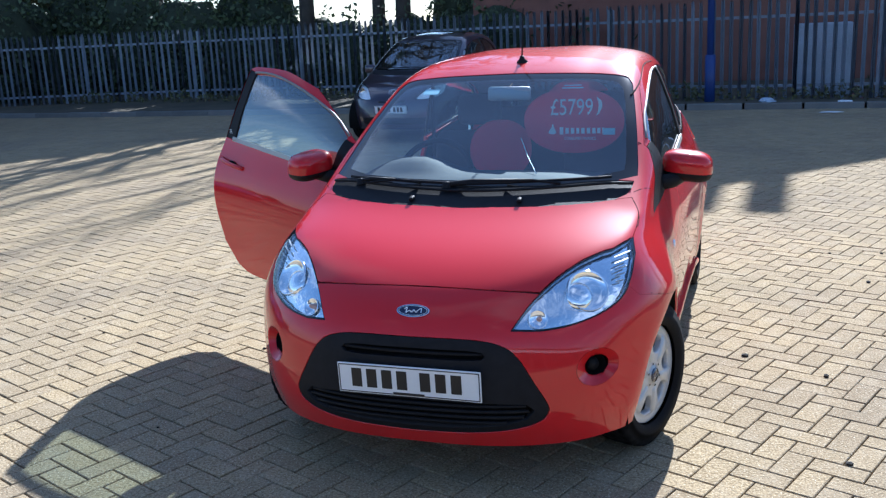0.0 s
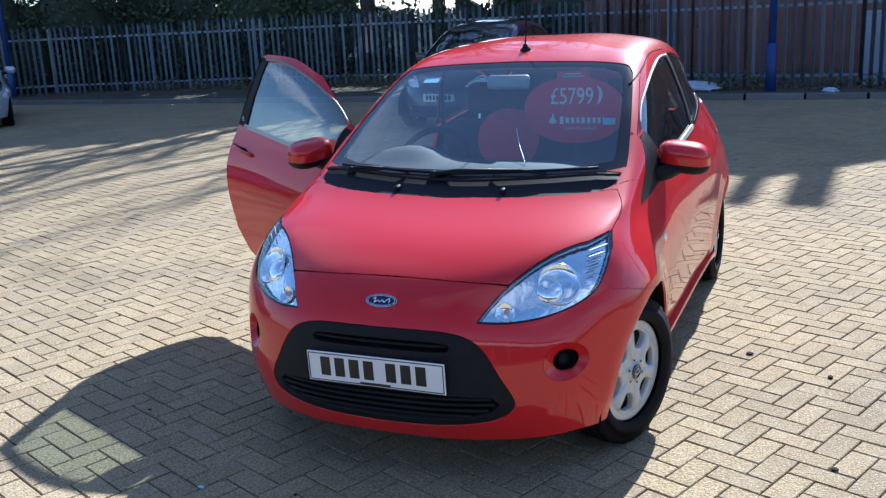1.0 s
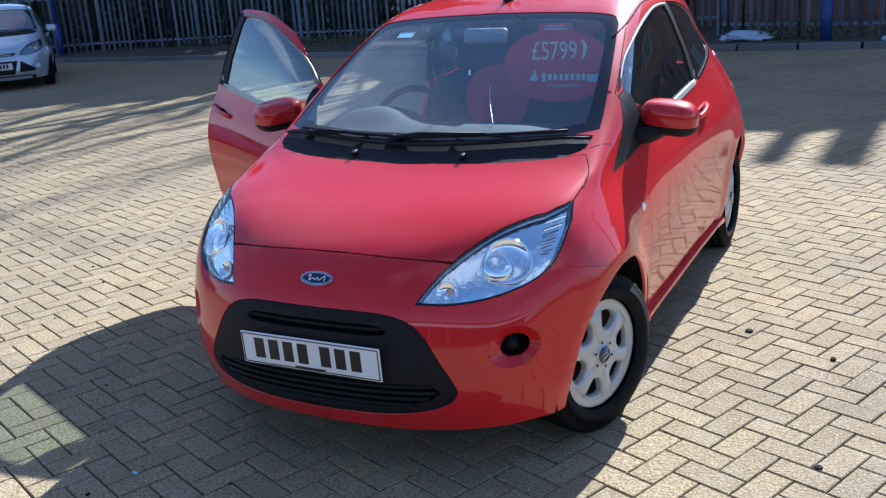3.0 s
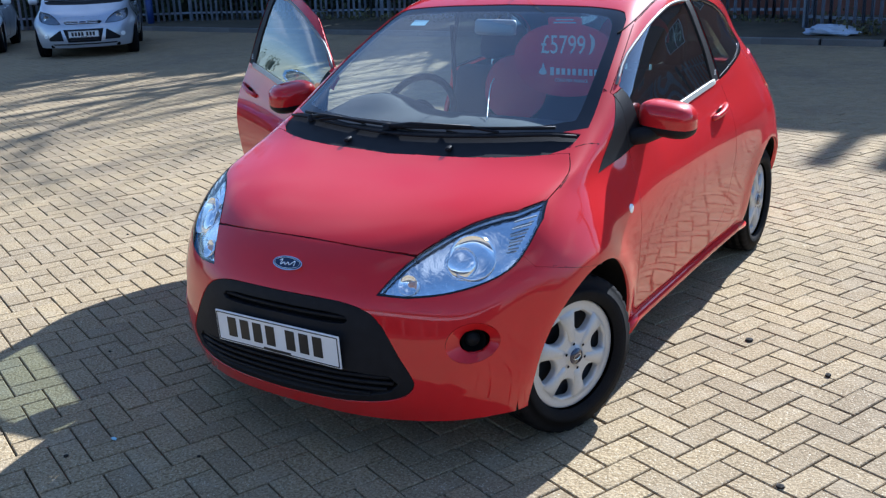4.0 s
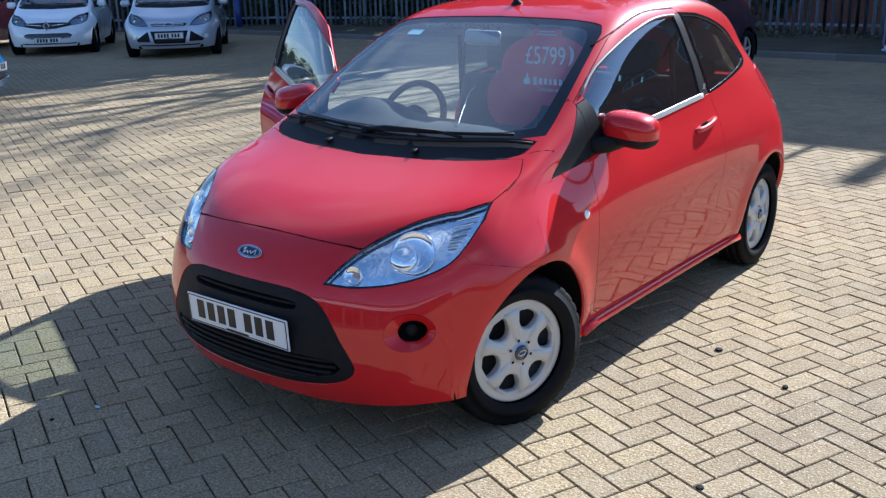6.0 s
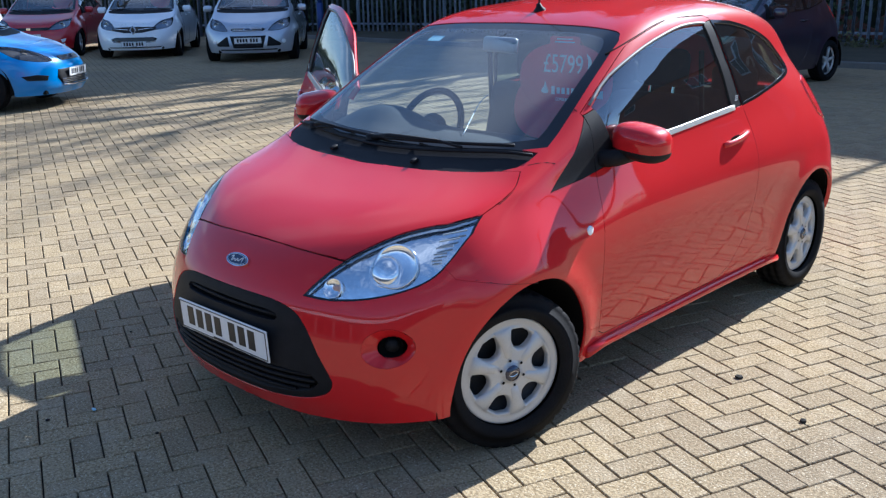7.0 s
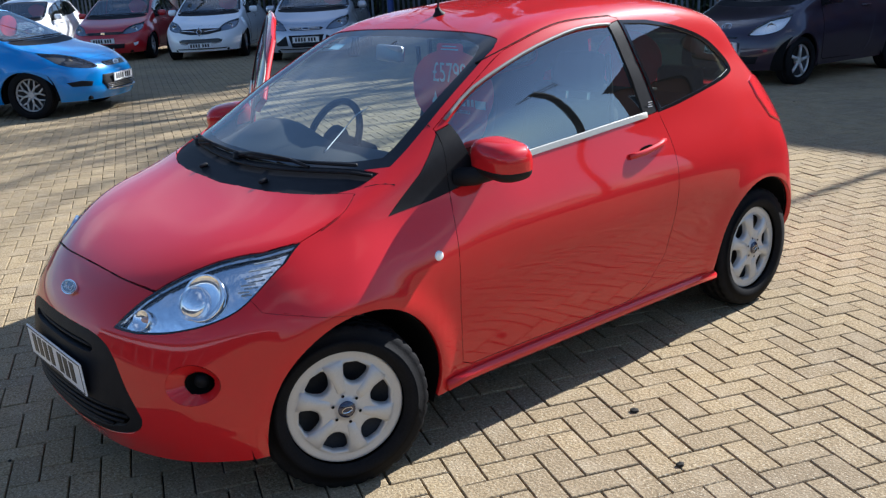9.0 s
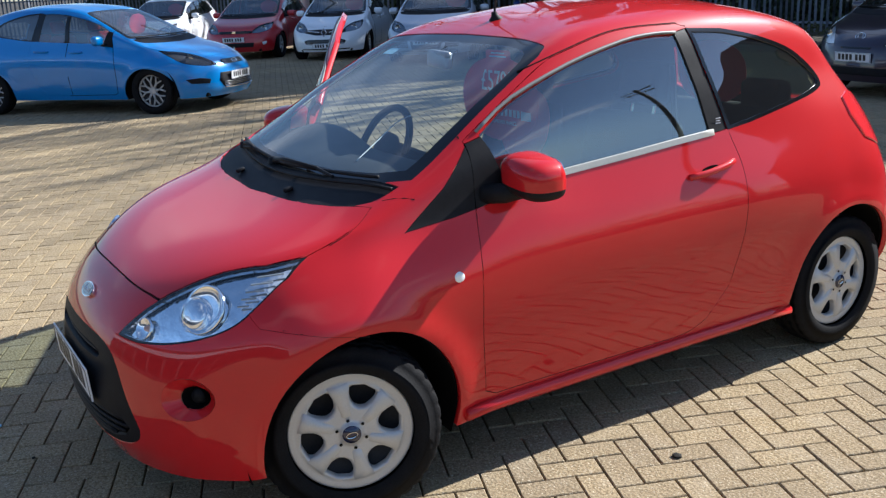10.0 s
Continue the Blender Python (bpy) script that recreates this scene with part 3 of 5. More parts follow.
def alloy_mesh(radius=0.21, spokes=10, twin=True):
    """A cast wheel of thin forked spokes; its face looks along +x."""
    bm = lathe([(-.05, radius), (.004, radius), (.006, radius - .012), (-.02, radius - .02), (-.05, radius - .022)], 40)
    lathe([(-.03, .055), (.008, .05), (.012, .03), (.012, .0001)], 20, bm=bm)
    at = lambda x, q, a: (x, q * math.cos(a), q * math.sin(a))
    for i in range(spokes):
        a = 2 * math.pi * i / spokes
        if twin:
            tube([at(.002, .045, a), at(.005, radius * .56, a)], .016, 6, bm, taper=.013)
            for k in (-1, 1):
                tube([at(.004, radius * .52, a), at(.003, radius * .76, a + k * .17), at(.0, radius - .012, a + k * .24)], .012, 6, bm, taper=.010)
        else:
            tube([at(.002, .045, a), at(.004, radius * .6, a), at(.0, radius - .012, a)], .022, 6, bm, taper=.019)
    return bm


def tyre_mesh(r=.285, rim=.182, width=.165):
    h = width / 2
    prof = [(-h * .8, rim), (-h, rim + .03), (-h * 1.02, (r + rim) / 2), (-h * .93, r - .02), (-h * .8, r - .004)]
    grooves = []
    for g in (-.5, 0.0, .5):
        grooves += [(h * (g - .07), r), (h * (g - .06), r - .007), (h * (g + .06), r - .007), (h * (g + .07), r)]
    prof += grooves
    prof += [(h * .8, r - .004), (h * .93, r - .02), (h * 1.0, r - .045), (h * 1.02, (r + rim) / 2), (h, rim + .03), (h * .99, rim + .012), (h * .8, rim)]
    bm = lathe(prof, 144)
    for v in bm.verts:
        d = math.hypot(v.co.y, v.co.z)
        if d > r - .0075 and abs(v.co.x) < h * .96 and round(math.atan2(v.co.z, v.co.y) / (2 * math.pi / 144)) % 4 == 0:
            v.co.y, v.co.z = v.co.y * (1 - .006 / d), v.co.z * (1 - .006 / d)
    return bm


def wheel(parent, x, y, r=.285, kind="cover", steer=0.0, rim=.182, width=.165):
    """A wheel under a car; its outer face looks to the side on which it stands."""
    out = 1 if x > 0 else -1
    m = Matrix.Translation((x, y, r - .004)) @ pose(0, 0, 0, 0, 0, (0 if out > 0 else 180) + steer) @ pose(0, 0, 0, 11, 0, 0)
    ob = part("wheel", lathe([(-.07, rim - .004), (.045, rim - .004), (.05, rim - .012), (.01, rim - .03), (-.005, .05), (-.005, .0001)], 40), STEEL, parent, "black steel wheel rim", True, m)
    part("tyre", tyre_mesh(r, rim, width), RUBBER, ob, "black rubber tyre", True)
    if kind == "cover":
        k = (rim - .002) / .178
        cap = part("wheel_cover", cover_mesh(), CAP, ob, "silver plastic wheel cover with six openings", True, Matrix.Translation((.052, 0, 0)) @ Matrix.Diagonal((1, k, k, 1)))
        return ob, cap
    part("rim", alloy_mesh(rim, 5 if kind == "five" else 8, kind != "five"), CAP, ob, "silver alloy spokes", True, Matrix.Translation((.05, 0, 0)))
    return ob, None


def number_plate(parent, place, size=(.52, .111), pale=PLATE):
    """A white plate with its characters as plain bars; it faces -y of place."""
    w, h = size
    p = part("number_plate", box((w, .006, h), (0, 0, 0), .0025), pale, parent, "white number plate with black bars", False, place)
    frame_bm = bmesh.new()
    for sx in (-1, 1):
        box((.003, .002, h * .9), (sx * (w / 2 - .006), -.0035, 0), 0, frame_bm)
    for sz in (-1, 1):
        box((w * .97, .002, .003), (0, -.0035, sz * (h / 2 - .006)), 0, frame_bm)
    part("border", frame_bm, INK, p)
    x = -w * .40
    for k in range(7):
        if k == 4:
            x += w * .055
        part("bar", box((w * .072, .002, h * .62), (x + w * .036, -.0036, h * .03), .0005), INK, p)
        x += w * .107
    part("bar", box((w * .22, .002, h * .05), (0, -.0036, -h * .40)), INK, p)
    return p


# ---- the red car ----
car = tagged(empty("car"), "small red three-door hatchback, one door standing open, on block paving", "car")
shell = skin("body_shell", (0,), RED, car, rim=.02)
skin("inner_shell", (0,), TRIM, car, rim=0, push=-.03, label="dark grey cabin lining")
bonnet = skin("bonnet", (BONNET,), RED, car, gap=.0035, rim=.02)
bumper = skin("front_bumper", (BUMPER,), RED, car, gap=.0012, rim=.02)
screen_rim = skin("windscreen_surround", (FRIT,), GLOSSBLACK, car, rim=.006, push=-.003, label="black glossy edge of the windscreen")
screen_glass = skin("windscreen", (SCREEN,), GLASS, car, rim=0, push=-.003)
screen_glass.visible_shadow = False
cowl = skin("cowl", (COWL,), BLACK, car, rim=.01, push=-.004, label="black plastic scuttle below the windscreen")
skin("rear_window", (REARGLASS,), SIDEGLASS, car, rim=0, push=-.003).visible_shadow = False
for s in "LR":
    skin("quarter_window", (QUARTER,), SIDEGLASS, car, sides=s, rim=0, push=-.006).visible_shadow = False
    skin("quarter_seal", (QSEAL,), GLOSSBLACK, car, sides=s, rim=.01, push=.0, label="black edge of the rear side window")
    skin("tail_lamp", (TAIL,), REDLENS, car, sides=s, rim=.022, push=.006, label="red tail lamp")

HINGE_Y, DOOR_OPEN, DOOR_RISE = -.69, 60.5, 3.0
for s in "LR":
    sx = 1 if s == "L" else -1
    hinge = Vector((.775 * sx, HINGE_Y, 0))
    local = lambda p, h=hinge: p - h
    d = skin("door", (DOOR,), RED, car, local, s, .003, .03, label="red door, closed" if s == "L" else "red door standing wide open")
    d.matrix_basis = Matrix.Translation(hinge) if s == "L" else Matrix.Translation(hinge + Vector((-.005, .075, 0))) @ pose(0, 0, 0, 0, 0, DOOR_OPEN) @ pose(0, 0, 0, DOOR_RISE)
    skin("window", (DOORGLASS,), SIDEGLASS, d, local, s, 0, 0, -.008).visible_shadow = s == "R"
    skin("window_post", (POST,), BLACK, d, local, s, 0, .02, -.002, "black trim of the door post")
    skin("wing_trim", (SAIL,), BLACK, car, None, s, .001, .012, .001, "black plastic corner piece below the windscreen pillar")
    skin("corner_trim", (SAILDOOR,), BLACK, d, local, s, .001, .012, .001, "black plastic corner piece at the mirror")
    skin("door_lining", (DOOR,), TRIM, d, local, s, 0, 0, -.03 if s == "R" else -.032, "dark grey inner door lining")
    # mirror on the door
    rm = bmesh.new()
    bmesh.ops.create_uvsphere(rm, u_segments=28, v_segments=16, radius=1)
    for v in rm.verts:
        x, y, z = v.co
        sq = lambda a, p: math.copysign(abs(a) ** p, a)
        x, y, z = sq(x, .62) * .104, sq(y, .8) * .088, sq(z, .68) * .060
        y = min(y, .045)
        z += -.02 * (x / .105) * .6 - (.012 if z < 0 else 0)
        v.co = ((x + .822) * sx - hinge.x, y - .505 - hinge.y, z + .986)
    if sx < 0:
        bmesh.ops.reverse_faces(rm, faces=rm.faces)
    low = rm.copy()
    cut_at, cut_way = Vector((.822 * sx - hinge.x, -.505 - hinge.y, .957)), Vector((.10 * sx, 0, 1)).normalized()
    for b_, keep in ((rm, True), (low, False)):
        bmesh.ops.bisect_plane(b_, geom=b_.verts[:] + b_.edges[:] + b_.faces[:], plane_co=cut_at, plane_no=cut_way, clear_inner=keep, clear_outer=not keep)
    mir = part("mirror", rm, RED, d, "red door mirror with a black lower half", True)
    tube([(.715 * sx - hinge.x, -.63 - hinge.y, .925), (.765 * sx - hinge.x, -.58 - hinge.y, .928), (.805 * sx - hinge.x, -.51 - hinge.y, .945)], .032, 12, low)
    part("housing", low, BLACK, mir, "", True)
    part("mirror_glass", slab(smooth_loop([(-.080, .0), (-.07, -.042), (.02, -.052), (.076, -.036), (.084, .008), (.05, .04), (-.05, .044)]), .003,
         m=Matrix.Translation((.822 * sx - hinge.x, -.458 - hinge.y, .984)) @ pose(0, 0, 0, -90, 0, 0)), CHROME, mir)
    # handle, belt strip and lock
    hp = []
    for k in range(9):
        u = k / 8
        y, z = .225 + .235 * u, .857 + .028 * u
        hp.append(((on_side(y, z) + .019 * math.sin(math.pi * u) ** .6 + .001) * sx - hinge.x, y - hinge.y, z))
    part("handle", tube(hp, .0115, 10), RED, d, "", True)
    # flat near-black oval on the door: painted shade of the handle's recess
    dent = part("handle_recess_shade", bmesh.new(), VOID, d)
    dm = slab([(.040 * math.cos(a), .0085 * math.sin(a)) for a in np.linspace(0, 2 * math.pi, 24, endpoint=False)], .0015,
              m=Matrix.Translation(((on_side(.335, .875) + .0008) * sx - hinge.x, .335 - hinge.y, .876)) @ pose(0, 0, 0, 90, 0, 90 * sx) @ pose(0, 0, 0, 0, 0, 6 * sx))
    dm.to_mesh(dent.data)
    dm.free()
    low_edge = [(-.545, .932), (-.3, .943), (-.05, .958), (.2, .975), (.392, .986)]
    patch("belt_strip", low_edge + [(y, z + .021) for y, z in low_edge[::-1]], BELT, d, .004, local, "pale strip below the window, shining in the sun", "side", sx < 0)
    trim_pts = smooth_loop([(-.61, 1.111), (-.45, 1.201), (-.2, 1.287), (.05, 1.342), (.20, 1.356), (.31, 1.354)], False, 3)
    part("window_seal", tube([((on_side(y, z) + .0) * sx - hinge.x, y - hinge.y, z) for y, z in trim_pts], .0065, 6), GREYSEAL, d, "grey rubber window seal", True)

    tag_m = Matrix.Translation(((on_side(.425, 1.03) + .0005) * sx - hinge.x, .425 - hinge.y, 1.03)) @ pose(0, 0, 0, 90, 0, 90 * sx)
    for k in range(4):
        part("printed_bar", box((.026 - .005 * (k % 2), .003, .001), (0, .012 - .009 * k, .0)), WHITEPRINT, d, "", False, tag_m)

# added block: stops the sun leaking through the gap beside the open door
part("hinge_light_block", box((.075, .17, .62), (-.745, -.655, .60), .012), BLACK, car, "black block added at the open door's hinges to keep sunlight out")
# dark seams between the panels
part("seam", tube([(on_side(y, z) - .0045, y, z) for y, z in door if beside(y, z)], .0042, 6), VOID, car, "dark gap round the closed door")
for sx in (1, -1):
    part("seam", tube([(x * sx, y, on_top(x, y) - .0045) for x, y in bon[:20] if -.01 < x < .43], .0042, 6), VOID, car, "dark gap before the bonnet")
    part("seam", tube([(x * sx, y, on_top(x, y) - .0045) for x, y in bon[20:40] if x > .645 and y > -1.24], .0042, 6), VOID, car, "dark gap beside the bonnet")
    part("seam", tube([((on_side(y, z) - .003) * sx, y, z) for y, z in ((-1.345, .655), (-1.30, .64), (-1.24, .625), (-1.17, .612), (-1.11, .60))], .0032, 6), VOID, car, "dark gap between bumper and wing")
    part("seam", tube([(x * sx, y, on_top(x, y) - .002) for x, y in ((.652, -.95), (.672, -.922), (.69, -.895), (.704, -.868))], .0026, 6), VOID, car, "dark gap at the foot of the pillar")

# nose
grille = skin("grille", (GRILLE,), BLACK, bumper, gap=.001, rim=.035, push=-.002, label="black plastic grille with a slot above and slats below")
# a sheet set back in the openings, its near-black colour standing for shade
skin("intake_shade", (INTAKE,), VOID, grille, rim=0, push=-.032, label="near-black sheet behind the grille, coloured for the shade in the opening")
for z, w in ((.292, .33), (.313, .385), (.334, .405), (.354, .395)):
    part("slat", tube([(w * u, on_front(abs(w * u), z) + .012, z) for u in np.linspace(-1, 1, 17)], .0065, 6), BLACK, grille, "", True)
part("slat", tube([(.25 * u, on_front(abs(.25 * u), .529) + .014, .529) for u in np.linspace(-1, 1, 13)], .006, 6), BLACK, grille, "", True)
py = on_front(0, .432)
number_plate(car, Matrix.Translation((0, py - .004, .432)) @ pose(0, 0, 0, 3, 0, 0))
for s in "LR":
    sx = 1 if s == "L" else -1
    lens = skin("headlamp", (LAMP,), LENS, car, sides=s, rim=0, push=.001, label="large clear headlamp swept back over the wing")
    lens.visible_shadow = False
    skin("lamp_seal", (LAMPEDGE,), GLOSSBLACK, lens, sides=s, rim=.012, push=-.001, label="black seal round the lamp")
    skin("reflector", (LAMP,), LAMPCHROME, lens, sides=s, rim=-.020, push=-.022, label="bright chrome reflector shell")

    def in_lamp(x, z, back):
        return Vector((x * sx, on_front(x, z) + back, z))

    def seat_in(x, z, deep):
        """A place below the lens, facing out along it."""
        n = Vector((on_front(x + .02, z) - on_front(x - .02, z), -.04, on_front(x, z + .02) - on_front(x, z - .02))).normalized()
        p = Vector((x, on_front(x, z), z)) - n * deep
        n = n * .8 + Vector((.25, -1, 0)).normalized() * .2
        p, n = Vector((p.x * sx, p.y, p.z)), Vector((n.x * sx, n.y, n.z))
        return look(p, p + n) @ pose(0, 0, 0, 180, 0, 0)
    bowl = lathe([(-.012, .074), (.0, .073), (.001, .070), (-.002, .066), (-.008, .058), (-.012, .044), (-.0135, .0001)], 36, "z")
    part("bowl", bowl, REFLECTOR, lens, "", True, seat_in(.572, .706, .0075))
    part("projector", lathe([(.010, .0001), (.0085, .020), (.0045, .037), (-.003, .048), (-.010, .049)], 32, "z"), REFLECTOR, lens, "round bright lamp dome", True, seat_in(.548, .694, .0145))
    part("ring", lathe([(-.004, .049), (.0, .051), (-.004, .053), (-.012, .053)], 32, "z"), REFLECTOR, lens, "", True, seat_in(.548, .694, .0145))
    part("bowl", lathe([(-.01, .034), (.0, .033), (0, .031), (-.005, .026), (-.010, .014), (-.011, .0001)], 24, "z"), REFLECTOR, lens, "", True, seat_in(.425, .636, .007))
    part("bulb", lathe([(.009, .0001), (.007, .006), (.0, .009), (-.012, .009)], 16, "z"), AMBER, lens, "orange indicator bulb", True, seat_in(.43, .640, .014))
    for k in range(5):
        a, b = in_lamp(.636 + .004 * k, .783 - .017 * k, .012), in_lamp(.682 - .002 * k, .793 - .019 * k, .014)
        part("flute", tube([a, b], .0030, 5), GREYLINE, lens)
    fog_n = Vector(((on_front(.635, .462) - on_front(.595, .462)) * sx, -.04, on_front(.615, .482) - on_front(.615, .442))).normalized()
    fog_mid = Vector((.615 * sx, on_front(.615, .462), .462))
    fog_turn = look(fog_mid, fog_mid + fog_n).to_3x3().to_4x4() @ pose(0, 0, 0, 180, 0, 0)
    fogb = bmesh.new()
    rings = []
    for t in (0, .35, .7, 1.0):
        ring = []
        for i in range(32):
            a = 2 * math.pi * i / 32
            x, z = .615 + .062 * math.cos(a), .462 + .062 * math.sin(a)
            p0 = Vector((x * sx, on_front(x, z), z))
            p1 = fog_mid - fog_n * .034 + (p0 - fog_mid) * .56 + Vector((.014 * sx, .006, 0))
            ring.append(fogb.verts.new(p0.lerp(p1, t)))
        rings.append(ring)
    for r0, r1 in zip(rings, rings[1:]):
        for i in range(32):
            fogb.faces.new((r0[i], r0[(i + 1) % 32], r1[(i + 1) % 32], r1[i]))
    recess = part("lamp_recess", fogb, RED, bumper, "round red recess for a lamp", True)
    part("hollow", lathe([(.002, .038), (-.03, .037), (-.034, .0001)], 24, "z"), VOID, recess, "", True, Matrix.Translation(fog_mid - fog_n * .034 + Vector((.014 * sx, .006, 0))) @ fog_turn)
    part("blank_cap", lathe([(.004, .0001), (.0, .020), (-.012, .024)], 20, "z"), BLACK, recess, "", True, Matrix.Translation(fog_mid - fog_n * .052 + Vector((.016 * sx, .006, 0))) @ fog_turn)
    y, z = -.775, .70
    part("side_repeater", lathe([(-.004, .018), (.002, .017), (.004, .011), (.0045, .0001)], 20), LAMPSHELL, car, "small clear round side indicator", True,
         Matrix.Translation((on_side(y, z) * sx, y, z)) @ Matrix.Diagonal((sx, 1, 1, 1)))
bp = Vector((0, on_front(0, .656) - .001, .656))
tilt = math.degrees(math.atan2(on_front(0, .676) - on_front(0, .636), .04))
bm_place = Matrix.Translation(bp) @ pose(0, 0, 0, 90 - tilt, 0, 0)
oval = lambda a, b, n=40: [(a * math.cos(2 * math.pi * i / n), b * math.sin(2 * math.pi * i / n)) for i in range(n)]
badge = part("badge", slab(oval(.060, .0245), .007), CHROME, bumper, "oval chrome-rimmed blue badge with a pale squiggle", False, bm_place)
part("enamel", slab(oval(.055, .0205), .0085), NAVY, badge)
sq = smooth_loop([(-.032, .004), (-.022, .010), (-.024, -.009), (-.012, .0), (-.004, -.007), (.004, .002), (.012, -.006), (.02, .002), (.03, .009), (.031, -.008)], False, 5)
part("squiggle", tube([(x, y, .0088) for x, y in sq], .0016, 5), WHITEPRINT, badge)
part("badge_edge", tube([(x, y, .008) for x, y in oval(.0515, .018)] + [(.0515, 0, .008)], .0009, 5), WHITEPRINT, badge)

# scuttle, wipers, aerial
lip = [(x, (-.905 - .118 * (1 - (x / .655) ** 2)), 0) for x in np.linspace(-.64, .64, 25)]
part("scuttle_lip", tube([(x, y, on_top(x, y) + .006) for x, y, _ in lip], .006, 6), BLACK, cowl, "", True)
for sx in (1, -1):
    x, y = .225 * sx, -1.075
    part("washer_jet", box((.02, .034, .016), (0, 0, 0), .006), BLACK, cowl, "", True, Matrix.Translation((x, y, on_top(x, y) + .006)) @ pose(0, 0, 0, 12, 0, 0))
onscreen = lambda x, z, up=.012: Vector((x, on_front(x, z) - up, z + up * .6))
for x0, x1, z0, z1, xp, zp, xm in ((-.555, -.01, .985, .970, -.50, .975, -.33), (-.02, .56, .970, .990, -.10, .972, .26)):
    pts = [onscreen(x0 + (x1 - x0) * u, max(.967, z0 + (z1 - z0) * u)) for u in np.linspace(0, 1, 12)]
    wiper = part("wiper", tube(pts, .0065, 6), BLACK, car, "black windscreen wiper", True)
    top_p = onscreen(xm, z0 + (z1 - z0) * .5, .019)
    foot = Vector((xp, -1.0 + .1 * abs(xp), on_top(xp, -1.0 + .1 * abs(xp)) + .004))
    part("wiper_arm", tube([foot, foot.lerp(top_p, .3) + Vector((0, 0, .010)), top_p], .013, 8, taper=.007), BLACK, wiper, "", True)
    part("bridge", tube([top_p + Vector((-.11, .004, -.012)), top_p, top_p + Vector((.11, .004, -.012))], .006, 6), BLACK, wiper)
    part("pivot", lathe([(-.01, .02), (.012, .018), (.016, .0001)], 16, "z"), BLACK, wiper, "", True, Matrix.Translation(foot))
az = on_top(0, -.056)
aerial = part("aerial", lathe([(-.004, .028), (.004, .026), (.016, .014), (.03, .010), (.032, .0001)], 20, "z"), BLACK, car, "short black roof aerial", True, Matrix.Translation((0, -.056, az)) @ pose(0, 0, 0, 15, 0, 0))
part("rod", tube([(0, 0, .02), (.004, .05, .15), (.006, .085, .24)], .0045, 6, taper=.003), BLACK, aerial)

# underside, wheel wells, wheels
for sx in (1, -1):
    ridge = [((on_side(y, .232) + .004) * sx, y, .232) for y in np.linspace(-.765, .80, 14)]
    part("sill", tube(ridge, .021, 10), RED, car, "red sill below the door", True)
part("underside", box((1.10, 2.85, .05), (0, .05, .22), .02), VOID, car, "dark underside")
for sx in (1, -1):
    part("sill_floor", box((.2, 1.25, .05), (.63 * sx, 0.02, .22), .02), VOID, car)
    for y in (-1.135, 1.137):
        liner = lathe([(.42, .0001), (.42, .347), (.60, .345), (.70, .340), (.79, .336)], 56)
        for v in liner.verts:
            if v.co.x > .75:
                hit = tree.ray_cast(Vector((3, y + v.co.y, max(v.co.z + .28, .21))), Vector((-1, 0, 0)))[0]
                v.co.x = hit.x - .006 if hit else .70
        bmesh.ops.bisect_plane(liner, geom=liner.verts[:] + liner.edges[:] + liner.faces[:], plane_co=(0, 0, -.10), plane_no=(0, 0, 1), clear_inner=True)
        part("wheel_well", liner, VOID, car, "black wheel well", True, Matrix.Translation((0, y, .28)) @ Matrix.Diagonal((sx, 1, 1, 1)))
        w, cap = wheel(car, (.698 if y > 0 else .692 if sx > 0 else .668) * sx, y, .280, "cover", 0 if y > 0 else -20 if sx > 0 else -7, .193, .16)
        part("centre", lathe([(.006, .027), (.010, .025), (.011, .0001)], 24), NAVY, cap, "dark blue wheel centre", True, Matrix.Translation((.012, 0, 0)))
        part("centre_oval", tube([(.024, .016 * math.cos(a), .008 * math.sin(a)) for a in np.linspace(0, 2 * math.pi, 20)], .0012, 4), CHROME, cap)
        for k in range(6):
            a = 2 * math.pi * (k + .5) / 6
            part("nut_hole", lathe([(0, .005), (.0005, .0001)], 10), VOID, cap, "", False, Matrix.Translation((.0165, .043 * math.cos(a), .043 * math.sin(a))))

# cabin
part("floor_pan", box((1.36, 1.35, .04), (0, .02, .26)), CARPET, car)
dash = bmesh.new()
prof = smooth_loop([(-.98, .83), (-.92, .955), (-.75, .99), (-.58, .965), (-.52, .90), (-.55, .75), (-.62, .6), (-.70, .45)], False, 4)
rows_ = []
for x in np.linspace(-.69, .69, 25):
    hump = .065 * math.exp(-abs((x + .36) / .19) ** 3)
    rows_.append([dash.verts.new((x, y - .02 + .06 * (abs(x) / .69) ** 3, z + hump * max(0, 1 - (abs(y + .64) / .18) ** 2) - .06 * (abs(x) / .69) ** 4)) for y, z in prof])
for a, b in zip(rows_, rows_[1:]):
    for i in range(len(prof) - 1):
        dash.faces.new((a[i], b[i], b[i + 1], a[i + 1]))
bmesh.ops.recalc_face_normals(dash, faces=dash.faces)
dashboard = part("dashboard", dash, TRIM, car, "dark grey moulded dashboard", True)
for x in (-.62, .62):
    part("air_vent", lathe([(.012, .045), (.016, .038), (.0, .030), (.002, .0001)], 20, "y"), BLACK, dashboard, "", True, Matrix.Translation((x, -.50, .85)) @ Matrix.Diagonal((1, -1, 1, 1)))
swm = Matrix.Translation((-.36, -.40, .905)) @ pose(0, 0, 0, 62, 0, 0)
ring_pts = [(.182 * math.cos(a), .182 * math.sin(a), 0) for a in np.linspace(0, 2 * math.pi, 49)]
swheel = part("steering_wheel", tube(ring_pts, .0155, 10), BLACK, car, "black three-spoke steering wheel", True, swm)
part("boss", lathe([(-.03, .075), (.0, .075), (.012, .06), (.016, .0001)], 24, "z"), TRIM, swheel, "", True)
